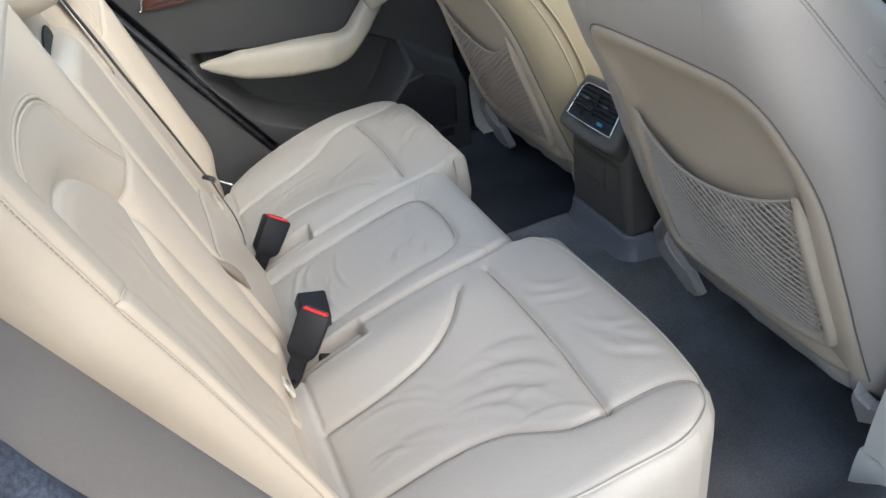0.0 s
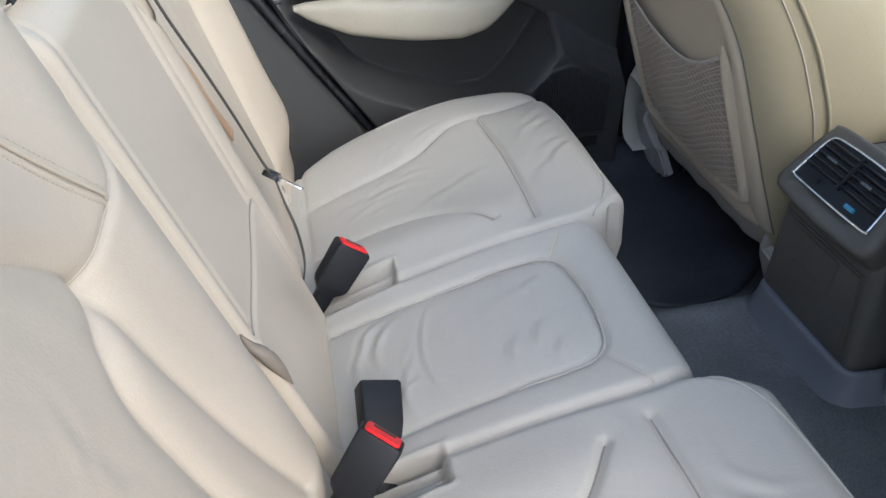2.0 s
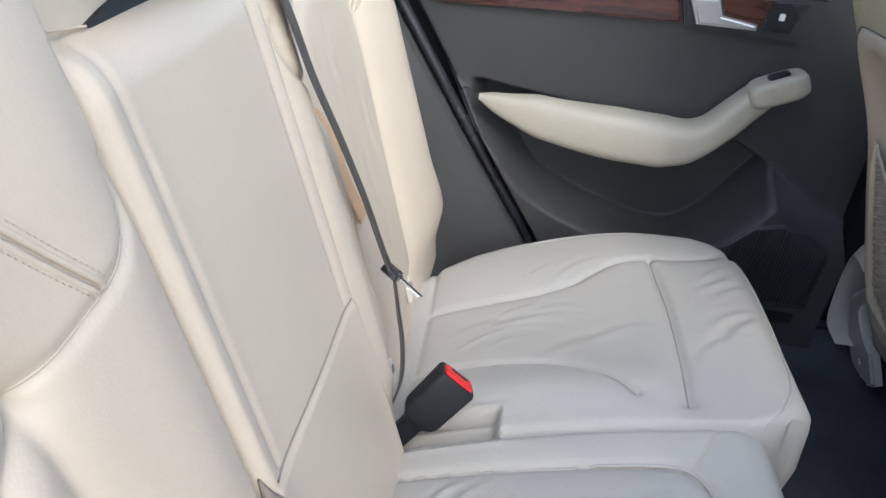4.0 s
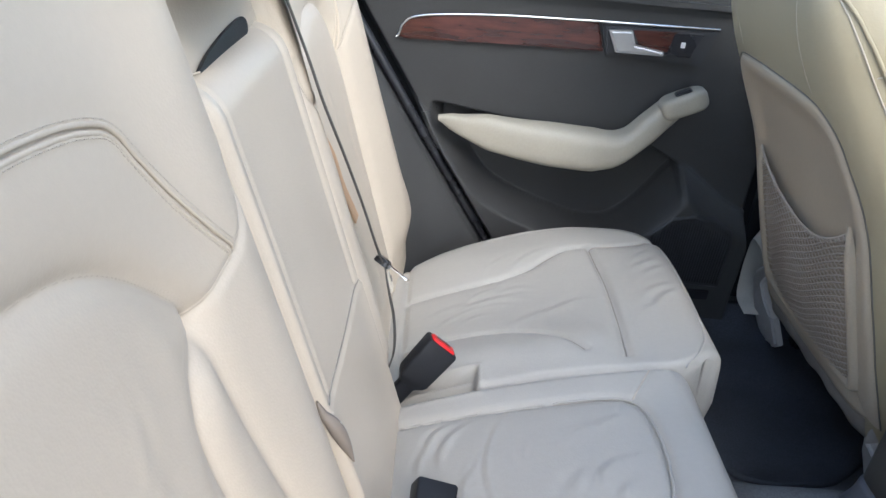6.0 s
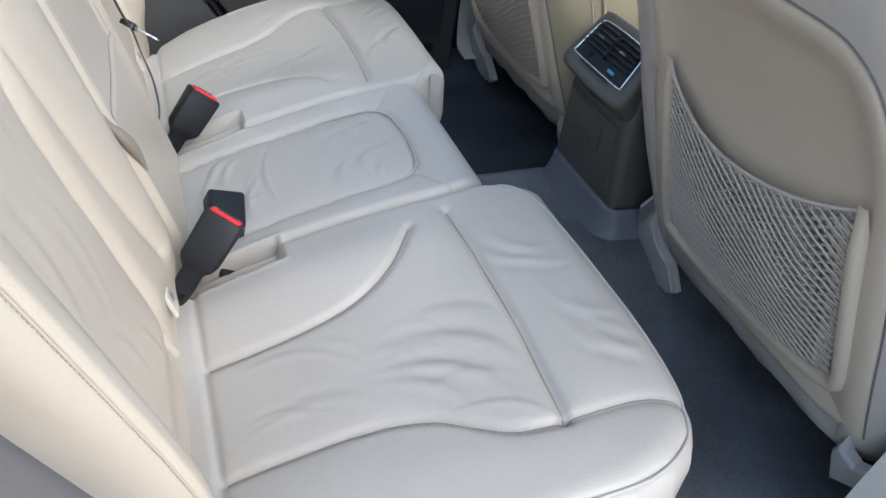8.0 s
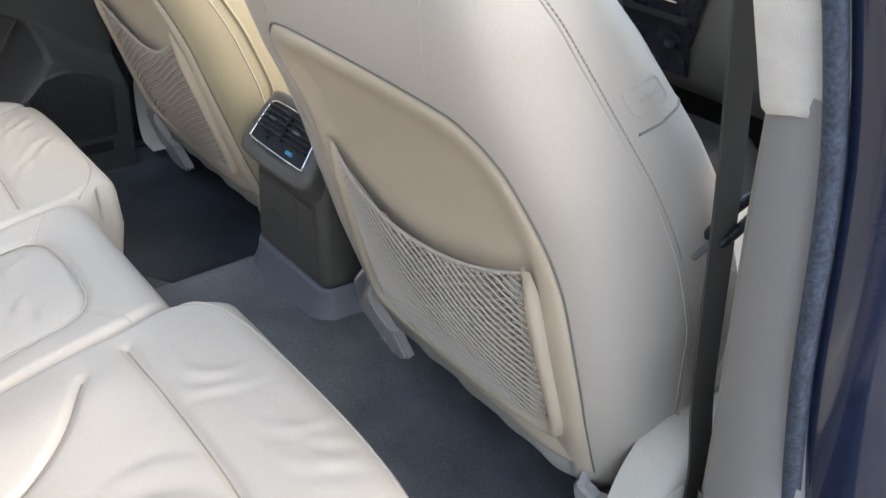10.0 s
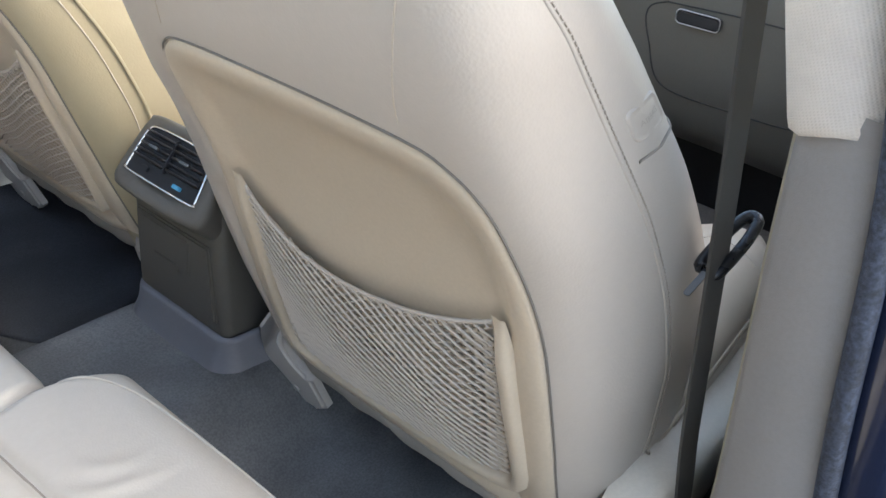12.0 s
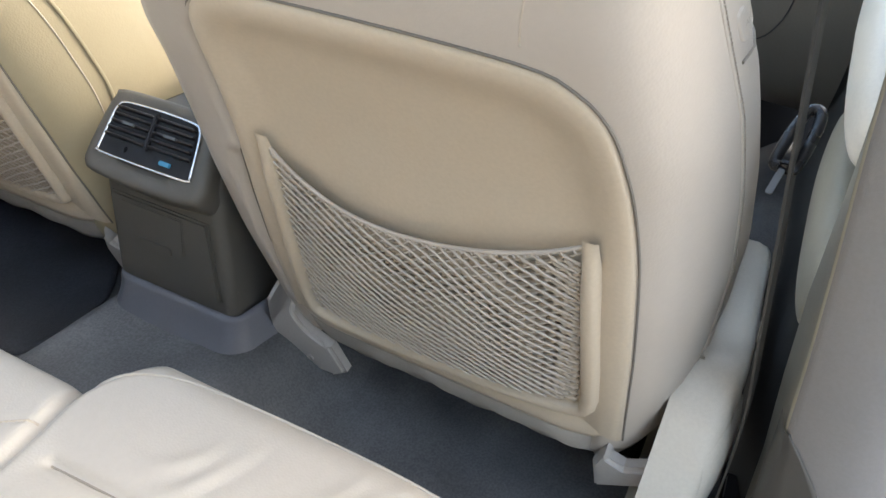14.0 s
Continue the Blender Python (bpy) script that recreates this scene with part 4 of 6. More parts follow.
        sl = [at(np.array(0.022 * np.cos(np.linspace(0, 2 * np.pi, 20, endpoint=False)) * f + a), np.full(20, h), 0.085 + 0.016 * f * np.sin(np.linspace(0, 2 * np.pi, 20, endpoint=False))) for h, f in ((0.600, 1.05), (0.630, 1.0), (0.637, 0.85), (0.639, 0.4))]
        V, F = grid(np.array(sl), wrap_v=True)
        put("post_sleeve", V, F, CREAM_PLASTIC, hd, "cream plastic sleeve")

    # seat cushion ahead, hinge cover and rail covers
    xf, x_in = x0 + 0.575, x0 + 0.06

    def half_y(x):
        """Half width of the cushion, rounded off towards its front corners."""
        k = np.clip(np.asarray(x, float) - (xf - 0.09), 0, 0.0895)
        return 0.270 - (0.09 - np.sqrt(0.09 ** 2 - k ** 2))

    def cushion_top(x, a):
        e = np.clip(np.minimum((half_y(x) - np.abs(a)) / 0.075, (xf - x) / 0.10), 0, 1)
        crown = 0.425 + 0.042 * smoothstep(x_in, xf - 0.15, x) - 0.034 * smoothstep(0.19, 0.11, np.abs(a))
        return 0.393 + (crown - 0.393) * np.sqrt(1 - (1 - e) ** 2) - 0.003 * np.exp(-((np.abs(a) - 0.165) / 0.004) ** 2) - 0.0025 * np.exp(-((x - xf + 0.13) / 0.004) ** 2)

    B, A = np.meshgrid(np.r_[np.linspace(0, 0.75, 40), np.linspace(0.76, 1, 36)], np.sin(np.linspace(-1, 1, 70) * np.pi / 2), indexing="ij")
    X = x_in + (xf - x_in) * B
    A = A * half_y(X)
    Pc = np.stack([X, yc + A, cushion_top(X, A)], -1)
    edge = np.concatenate([Pc[:, 0], Pc[-1, 1:-1], Pc[::-1, -1]])
    V, F = grid(Pc)
    # Lighter leather puts the missing front light into the cushion's colour.
    lit_hide = LEATHER if full else hide
    pad = put("seat_cushion", V, F, lit_hide, ob, "beige leather seat cushion")
    mid_ = np.array([(x0 + 0.30, yc, 0)])
    drop = [edge + (edge - mid_) * [0.004 * g, 0.010 * g, 0] * 1.0 + [0, 0, dz] for g, dz in ((0.0, -0.001), (1.0, -0.012), (1.3, -0.030), (1.0, -0.055), (0.2, -0.11))]
    V, F = grid(np.array(drop))
    put("cushion_side", V, F, lit_hide, pad)
    rim = spline(edge[::3], 200)
    tube("piping", rim + [0, 0, 0.0005], 0.0032, lit_hide, pad, "raised leather piping", sides=7)
    tube("seam", rim + (rim - mid_) * [0.004, 0.008, 0] + [0, 0, -0.0075], 0.0013, THREAD, pad, sides=5)
    tube("seam", [(xf - 0.13, yc + a, float(cushion_top(xf - 0.13, a)) + 0.001) for a in np.linspace(-0.245, 0.245, 50)], 0.0011, THREAD, pad, sides=5)
    yo = yc - sgn * 0.272
    # rounded hinge cap that runs on into the long side cover
    caps = []
    ang = np.linspace(0, 2 * np.pi, 40, endpoint=False)
    for y, r in ((-0.028, 0.001), (-0.029, 0.040), (-0.033, 0.058), (-0.042, 0.066), (-0.056, 0.067), (-0.069, 0.061), (-0.078, 0.048), (-0.083, 0.028), (-0.084, 0.001)):
        caps.append(np.c_[x0 + 0.064 + r * np.cos(ang), np.full(40, 0.0) + yo + sgn * (y + 0.028), 0.298 + (r * 1.15) * np.sin(ang) - 0.9 * r * np.clip(-np.sin(ang), 0, 1)])
    V, F = grid(np.array(caps), wrap_v=True)
    if full:
        put("hinge_cap", V, F, CREAM_PLASTIC, ob, "rounded cream hinge cap")
    rows = []
    for x, zt, out_, k in (((-0.012, 0.200, 0.012, 0.8), (-0.010, 0.245, 0.020, 0.8), (-0.004, 0.292, 0.026, 0.8)) if full else ()) + ((0.005, 0.335, 0.030, 0.8), (0.03, 0.375, 0.036, 0.8), (0.065, 0.396, 0.038, 0.9), (0.12, 0.388, 0.041, 1), (0.20, 0.368, 0.044, 1), (0.32, 0.352, 0.044, 1), (0.41, 0.346, 0.044, 1), (0.452, 0.340, 0.040, 0.97), (0.466, 0.326, 0.030, 0.85), (0.468, 0.28, 0.02, 0.6)):
        out_ = out_ + 0.005
        sec_ = [(-0.02 if x < 0.1 else -0.05, zt - 0.004), (-0.008, zt), (out_ - 0.014, zt + 0.002), (out_ - 0.005, zt - 0.002), (out_, zt - 0.010), (out_ + 0.003, zt - 0.04), (out_ + 0.002, min(0.25, zt - 0.055)), (out_ - 0.012, min(0.20, zt - 0.075)), (-0.03, min(0.19, zt - 0.085))]
        rows.append([(x0 + x, yo - sgn * u, v) for u, v in sec_])
    rows = np.array(rows)
    fine_ = np.array([spline(rows[:, j], 46) for j in range(rows.shape[1])]).transpose(1, 0, 2)
    V, F = grid(np.array([spline(r, 32) for r in fine_]))
    put("side_cover", V, F, CREAM_PLASTIC, ob, "long cream plastic seat side cover")
    sc = part("switch_recess", box((x0 + 0.25, yo - sgn * 0.045, 0.305), (0.15, 0.008, 0.040), 0.003), DOOR_GREY, ob, "dark adjuster recess")
    part("adjuster", box((x0 + 0.27, yo - sgn * 0.052, 0.312), (0.050, 0.012, 0.016), 0.005), CREAM_PLASTIC, sc, "cream seat adjuster")
    # rail end covers: a curved arm that ends in a flat foot, and a stub foot on the other side
    arm = [tuple(p) for p in spline([(-0.246, 0.020), (-0.266, -0.040), (-0.273, -0.095), (-0.268, -0.140), (-0.246, -0.162), (-0.205, -0.160), (-0.172, -0.150)], 26)]
    arm += [(-0.158, -0.136)] + [tuple(p) for p in spline([(-0.172, -0.080), (-0.192, -0.072), (-0.206, -0.060), (-0.216, -0.040), (-0.220, -0.010), (-0.216, 0.018)], 20)]
    stub = [(0.208, -0.010), (0.214, -0.044), (0.230, -0.050), (0.262, -0.024), (0.268, -0.062), (0.202, -0.125), (0.195, -0.066)]
    flip = 1 if full else -1
    for poly, mid_a in ((arm, -0.225), (stub, 0.225)):
        pl = [(u * flip, v) for u, v in poly]
        bm = slab(pl[::flip], -0.016, lambda u, v, w: at(u, v, 0.014 + w + 0.05 * smoothstep(-0.03, 0.02, v)), 0.005, 3)
        fc = part("rail_cover", bm, RAIL_M, ob, "grey-beige plastic rail end cover")
        if mid_a < 0:
            q0, q1 = at(-0.215 * flip, -0.128, -0.001), at(-0.215 * flip, -0.128, -0.0045)
            V, F = tube_mesh([q0, q1], 0.0055, 12)
            put("clip", V, F, RAIL_M, fc)
        yr = float(at(mid_a * flip, -0.1, 0.0)[1])
        part("seat_rail", box((x0 + 0.34, yr, 0.148), (0.46, 0.03, 0.04), 0.006), BLACK_MATT, ob, "dark steel seat rail")
    return ob


# The two hides are one leather with different light in the colour.
build_front_seat("car_seat", -0.380, 0.7560, -0.033, 1, "beige leather front passenger seat with a net pocket", True, COOL_LIT_LEATHER)
build_front_seat("car_seat", 0.385, 0.766, 0.0, -1, "beige leather driver seat with a net pocket, seen from behind", False, SHADED_LEATHER)


# ---------------------------------------------------------------- rear end of the centre console
console = thing("centre_console", "brown-grey centre console end with rear air vents, on the tunnel", "console")


CY = 0.012
rows = []
for z, x, hw, r in ((0.205, 0.742, 0.103, 0.012), (0.262, 0.7405, 0.1015, 0.014), (0.33, 0.738, 0.0985, 0.016), (0.40, 0.736, 0.0955, 0.018), (0.438, 0.737, 0.094, 0.020), (0.465, 0.748, 0.093, 0.022), (0.475, 0.775, 0.090, 0.024)):
    q = np.linspace(0, np.pi / 2, 9)
    cor = np.c_[x + r - r * np.sin(q), -(hw - r) - r * np.cos(q)]
    face = np.c_[np.full(12, x), np.linspace(-(hw - r), hw - r, 14)[1:-1]]
    ln = np.vstack([[[1.40, -hw]], [[0.90, -hw]], cor, face, (cor * [1, -1])[::-1], [[0.90, hw]], [[1.40, hw]]])
    rows.append(np.c_[ln[:, 0], ln[:, 1] + CY, np.full(len(ln), z)])
V, F = grid(np.array(rows))
put("body", V, F, CONSOLE_M, console)
part("top_deck", box((1.08, CY, 0.470), (0.60, 0.176, 0.014), 0.004), CONSOLE_M, console)
# vent housing, leaning back towards the top
VT = Matrix.Translation((0.7362, CY + 0.001, 0.4559)) @ Matrix.Rotation(radians(36), 4, "Y")
vt = lambda u, v, w: VT @ Vector((-w, u, v))
hous = [(-0.094, -0.016), (-0.090, -0.030), (-0.074, -0.037), (0.0, -0.040), (0.074, -0.037), (0.090, -0.030), (0.094, -0.016), (0.087, 0.035), (0.080, 0.062), (0.064, 0.073), (-0.064, 0.073), (-0.080, 0.062), (-0.087, 0.035)]
ho = spline(hous + hous[:1], 81)[:-1]
hc = np.array([0.0, 0.017])
rings = [[vt(*(hc + (p - hc) * k + [0, dv]), w) for p in ho] for k, w, dv in ((0.80, -0.090, -0.03), (0.93, -0.07, -0.02), (0.975, -0.03, -0.006), (1.0, 0.0, 0), (1.0, 0.005, 0), (0.985, 0.0095, 0), (0.955, 0.0125, 0), (0.91, 0.014, 0), (0.84, 0.0142, 0), (0.4, 0.0135, 0))]
V, F = grid(np.array([[tuple(p) for p in r] for r in rings]), wrap_v=True)
put("vent_housing", V, [tuple(f) for f in F] + [tuple(range(9 * 80, 10 * 80))], CONSOLE_M, console, "rounded brown-grey vent housing")
fr = spline([(-0.0715, -0.006), (-0.0710, 0.002), (-0.0665, 0.040), (-0.063, 0.050), (-0.053, 0.0565), (0.0, 0.0585), (0.053, 0.0565), (0.063, 0.050), (0.0665, 0.040), (0.0710, 0.002), (0.0715, -0.006), (0.068, -0.010), (0.0, -0.011), (-0.068, -0.010), (-0.0715, -0.006)], 140)
part("vent_well", slab([tuple(p) for p in fr[:-1:2]], 0.0015, lambda u, v, w: vt(u, v, 0.0138 + w)), BLACK_MATT, console)
tube("vent_frame", [vt(u, v, 0.0155) for u, v in fr], 0.0018, CHROME, console, "thin chrome vent frame", sides=8)
for s in (-1, 1):
    vent = part("vent", slab([(s * 0.003, 0.009), (s * 0.067, 0.009), (s * 0.060, 0.050), (s * 0.003, 0.053)][::s], 0.0008, lambda u, v, w: vt(u, v, 0.0155 + w)), BLACK_MATT, console, "black louvred air vent")
    for k in range(5):
        v0 = 0.0135 + 0.0088 * k
        wd = np.interp(v0, [0.009, 0.051], [0.063, 0.056])
        part("slat", box(vt(s * (0.003 + wd / 2), v0, 0.0185), (0.007, wd, 0.003), 0.001, VT.to_3x3().to_4x4() @ Matrix.Rotation(radians(25), 4, "Y"), 1), VENT_BLACK, vent)
    part("slider", box(vt(s * 0.032, 0.032, 0.0225), (0.006, 0.020, 0.0035), 0.0012, VT.to_3x3().to_4x4()), DULL_STEEL, vent, "satin metal vent slider")
part("divider", box(vt(0, 0.031, 0.0185), (0.007, 0.006, 0.046), 0.0015, VT.to_3x3().to_4x4()), BLACK_MATT, console)
part("button", box(vt(-0.032, 0.0005, 0.0165), (0.004, 0.017, 0.0055), 0.001, VT.to_3x3().to_4x4()), BLUE_MARK, console, "lit blue marker")
part("button", box(vt(0.036, 0.002, 0.0165), (0.004, 0.014, 0.007), 0.001, VT.to_3x3().to_4x4()), BLACK_MATT, console)
# storage flap and its panel
fp = lambda u, v, w: (0.7385 - 0.030 * (v - 0.31) - w, u + CY, v)
panel = part("storage_panel", slab([(-0.086, 0.275), (0.086, 0.275), (0.078, 0.394), (-0.078, 0.394)], 0.005, fp, 0.003), CONSOLE_M, console, "brown-grey storage panel")
part("flap", slab([(-0.036, 0.330), (0.062, 0.330), (0.060, 0.388), (-0.040, 0.388)], 0.003, lambda u, v, w: fp(u, v, w + 0.0045), 0.0015), CONSOLE_M, panel)
part("finger_pull", slab(rounded(0.056, 0.014, 0.004, 3, 0.012, 0.332), 0.002, lambda u, v, w: fp(u, v, w + 0.0076), 0.001), CONSOLE_M, panel)
# slate base that spreads onto the carpet
rows = []
for z, x, w, r in ((0.256, 0.740, 0.100, 0.014), (0.2575, 0.734, 0.106, 0.020), (0.250, 0.731, 0.109, 0.026), (0.240, 0.729, 0.111, 0.030), (0.228, 0.726, 0.114, 0.034), (0.214, 0.720, 0.118, 0.038), (0.204, 0.714, 0.121, 0.042), (0.196, 0.710, 0.123, 0.044), (0.180, 0.708, 0.125, 0.046)):
    q = np.linspace(0, np.pi / 2, 12)
    cor = np.c_[x + r - r * np.sin(q), -(w - r) - r * np.cos(q)]
    mid_ = np.c_[np.full(16, x), np.linspace(-(w - r), w - r, 18)[1:-1]]
    ln = np.vstack([[[0.98, -w - 0.02]], [[0.85, -w - 0.008]], cor, mid_, (cor * [1, -1])[::-1], [[0.85, w + 0.008]], [[0.98, w + 0.02]]])
    rows.append(np.c_[ln + [0.0, 0.006], np.full(len(ln), z)])
V, F = grid(np.array(rows))
put("base", V, F, BASE_M, console, "slate grey plastic base skirt")
part("armrest", box((1.12, 0, 0.508), (0.42, 0.18, 0.085), 0.03, None, 5), LEATHER, console, "beige leather console armrest")
part("armrest_support", box((1.06, 0, 0.48), (0.40, 0.15, 0.09), 0.01), CONSOLE_M, console)
part("arm_latch", box((0.900, 0.012, 0.528), (0.034, 0.06, 0.014), 0.006, None, 3), DOOR_GREY, console, "dark armrest latch button")


# ---------------------------------------------------------------- floor and shell of the car
def floor_z(X, Y):
    A = np.abs(Y)
    z = 0.118 + 0.09 * (1 - smoothstep(0.105, 0.235, A)) + 0.002 * np.sin(X * 23 + Y * 9) * np.sin(Y * 31 - X * 7)
    z = z + 0.06 * smoothstep(0.60, 0.70, A)
    return z + 0.02 * smoothstep(0.95, 1.2, X)


xs, ys = np.linspace(0.0, 2.1, 160), np.linspace(-0.72, 0.72, 170)
Xg, Yg = np.meshgrid(xs, ys, indexing="ij")
V, F = grid(np.stack([Xg, Yg, floor_z(Xg, Yg)], -1))
floor_ob = put("floor", V, F, CARPET, None)
tagged(floor_ob, "charcoal carpet floor with a raised centre tunnel", "floor", kind="structure")
def floor_mat(label, outline):
    mt = thing("floor_mat", label, "floor mat", "floor mats")
    o = spline(outline, 120)[:-1]
    rr = []
    for f, lift in ((1.0, 0.001), (0.995, 0.007), (0.95, 0.008), (0.7, 0.008), (0.4, 0.008), (0.0, 0.008)):
        q = o.mean(0) + (o - o.mean(0)) * f
        rr.append(np.c_[q, floor_z(q[:, 0], q[:, 1]) + lift])
    V, F = grid(np.array(rr), wrap_v=True)
    put("mat_top", V, F, CARPET_D, mt)


floor_mat("black worn carpet mat lying in the far footwell", [(0.877, 0.283), (0.826, 0.241), (0.768, 0.207), (0.70, 0.198), (0.640, 0.224), (0.595, 0.292), (0.565, 0.345), (0.535, 0.43), (0.53, 0.58), (0.56, 0.665), (0.80, 0.690), (1.02, 0.685), (1.06, 0.45), (1.04, 0.32), (0.95, 0.30), (0.877, 0.283)])
floor_mat("dark carpet mat in the front passenger footwell", [(1.34, -0.26), (1.36, -0.235), (1.60, -0.235), (1.84, -0.24), (1.86, -0.27), (1.86, -0.40), (1.86, -0.55), (1.84, -0.59), (1.60, -0.60), (1.36, -0.60), (1.335, -0.57), (1.33, -0.40), (1.34, -0.26)])


def shell(name, outline, depth, to, material, label, category, bevel=0.0):
    ob = part(name, slab(outline, depth, to, bevel), material, None, label)
    return tagged(ob, label, category, kind="structure")


# left flank: doors with windows, quarter trim
def door_y(x, z):
    return 0.705 - 0.03 * smoothstep(0.45, 0.25, z)


def sheet(x0, x1, z0, z1, fn, nx=70, nz=60):
    X, Z = np.meshgrid(np.linspace(x0, x1, nx), np.linspace(z0, z1, nz), indexing="ij")
    return X, Z, fn(X, Z)


def line_x(z):
    """The slanting rear edge of the rear door."""
    return np.interp(z, [0.16, 0.30, 0.51, 0.72, 1.0], [0.305, 0.222, 0.082, -0.052, -0.22])


door_l = thing("door_1", "closed dark grey rear door with a cream armrest and walnut strip", "car door", kind="structure")
BIN = [(0.02, 0.60), (0.100, 0.530), (0.163, 0.478), (0.223, 0.408), (0.321, 0.362), (0.418, 0.335), (0.479, 0.342), (0.530, 0.392), (0.566, 0.446), (0.592, 0.476), (0.618, 0.466), (0.66, 0.436), (0.70, 0.408), (0.76, 0.380)]


def card_y(x, z):
    """The moulded inside of the rear door: flat above, pocket under the armrest, proud bin with a sloping ledge below."""
    line = spline(BIN, 90)
    d = along(x, z, line) * np.sign(np.interp(x, line[:, 0], line[:, 1]) - z)
    up = 0.705 + 0.045 * smoothstep(0.0, 0.008, np.interp(x, [0.10, 0.42, 0.513, 0.585, 0.60], [0.56, 0.515, 0.512, 0.478, 0.30]) - z) * smoothstep(0.09, 0.12, x)
    low = 0.653 - 0.016 * smoothstep(0.44, 0.54, x) + 0.018 * smoothstep(0.10, 0.02, x) + 0.014 * smoothstep(0.03, 0.20, d)
    return up + (low - up) * np.where(d > 0, 0.15 * smoothstep(0, 0.003, d) + 0.85 * smoothstep(0.0, 0.036 + 0.022 * smoothstep(0.52, 0.66, x), d) ** 0.9, 0)


zz = np.linspace(0.15, 0.765, 210)
T, Zg = np.meshgrid(np.linspace(0, 1, 240), zz, indexing="ij")
Xg = (line_x(Zg) + 0.008) * (1 - T) + 0.748 * T
edge = smoothstep(0, 0.015, T) * smoothstep(1.0, 0.985, T)
Yg = card_y(Xg, Zg) + 0.02 * (1 - edge)
V, F = grid(np.stack([Xg, Yg, Zg], -1))
put("panel", V, F, DOOR_GREY, door_l, "dark grey moulded door card with a sweeping ledge")
tube("card_joint", [(x, card_y(np.array([x]), np.array([z]))[0] - 0.0002, z) for x, z in ((0.075, 0.541), (0.09, 0.541), (0.105, 0.541))], 0.0012, BLACK, door_l, sides=5)
gx, gz = np.meshgrid(np.linspace(0, 1, 40), np.linspace(0, 1, 40), indexing="ij")
gt = np.interp(gx, [0.0, 0.25, 0.5, 0.75, 1.0], [0.345, 0.392, 0.402, 0.392, 0.362])
gX, gZ = 0.535 + 0.178 * gx, 0.232 + (gt - 0.232) * gz
rim_ = np.minimum(np.minimum(gx, 1 - gx), np.minimum(gz, 1 - gz))
gY = card_y(gX, gZ) + 0.004 - 0.0065 * smoothstep(0.0, 0.04, rim_)
V, F = grid(np.stack([gX, gY, gZ], -1))
spk = put("speaker_grille", V, F, DOOR_LOW, door_l, "dark ribbed speaker grille")
for k in range(30):
    u = 0.548 + 0.0053 * k
    zt = float(np.interp((u - 0.535) / 0.178, [0.0, 0.25, 0.5, 0.75, 1.0], [0.345, 0.392, 0.402, 0.392, 0.362])) - 0.012
    zr = np.linspace(0.245, zt, 10)
    tube("rib", np.c_[np.full(10, u), card_y(np.full(10, u), zr) - 0.0026, zr], 0.0011, BLACK_MATT, spk, sides=4)
part("lower_pocket", box((0.645, float(card_y(np.array([0.645]), np.array([0.222]))[0]) - 0.002, 0.215), (0.10, 0.006, 0.022), 0.002), BLACK_MATT, door_l, "dark slot at the foot of the bin")
# armrest: a cream pull that rises to a switch knob
rows = []
for (x, z), hw, dp in zip(spline([(0.108, 0.535), (0.16, 0.525), (0.24, 0.514), (0.33, 0.508), (0.42, 0.506), (0.46, 0.517), (0.497, 0.551), (0.527, 0.583), (0.550, 0.603), (0.560, 0.608)], 60), np.interp(np.linspace(0, 1, 60), [0, 0.05, 0.2, 0.45, 0.6, 0.75, 0.93, 1], [0.004, 0.014, 0.033, 0.040, 0.039, 0.026, 0.0235, 0.016]), np.interp(np.linspace(0, 1, 60), [0, 0.1, 0.4, 0.6, 0.8, 0.95, 1], [0.012, 0.03, 0.055, 0.060, 0.048, 0.036, 0.03])):
    a = np.linspace(0, 2 * np.pi, 28, endpoint=False)
    sl = np.interp(x, [0.1, 0.42, 0.5, 0.62], [0.0, 0.0, 0.35, 0.30])
    rows.append(np.c_[x - sl * np.sign(np.sin(a)) * np.abs(np.sin(a)) ** 0.7 * hw * 1.2, 0.690 - dp * 0.5 - np.sign(np.cos(a)) * np.abs(np.cos(a)) ** 0.6 * dp * 0.62, z + np.sign(np.sin(a)) * np.abs(np.sin(a)) ** 0.7 * hw])
V, F = grid(np.array(rows), wrap_v=True)
F = [tuple(f) for f in F] + [tuple(range(28))[::-1], tuple(range(59 * 28, 60 * 28))]
arm = put("armrest", V, F, ARM_CREAM, door_l, "cream padded armrest and pull handle")
pw = lambda q, e: np.sign(q) * np.abs(q) ** e
PM = Matrix.Translation((0.552, 0.655, 0.611)) @ Matrix.Rotation(radians(-24), 4, "Y")
pv = []
for fi in np.linspace(-np.pi / 2, np.pi / 2, 22):
    pv.append([tuple(PM @ Vector((0.043 * pw(np.cos(fi), 0.45) * pw(np.cos(th), 0.55), 0.026 * pw(np.cos(fi), 0.45) * pw(np.sin(th), 0.55), 0.0205 * pw(np.sin(fi), 0.55)))) for th in np.linspace(0, 2 * np.pi, 40, endpoint=False)])
V, F = grid(np.array(pv), wrap_v=True)
put("pull_end", V, F, ARM_CREAM, arm, "rounded cream end of the pull")
part("switch", box((0.545, 0.648, 0.6320), (0.030, 0.018, 0.006), 0.002, Matrix.Rotation(radians(-25), 4, "Y")), BLACK, arm, "black window switch")
# walnut strip, chrome line, handle
wd = spline([(0.024, 0.676), (0.034, 0.700), (0.07, 0.715), (0.20, 0.726), (0.382, 0.731)], 40)
strip = [tuple(p) for p in wd] + [(0.398, 0.681), (0.25, 0.680), (0.10, 0.676), (0.04, 0.673)]
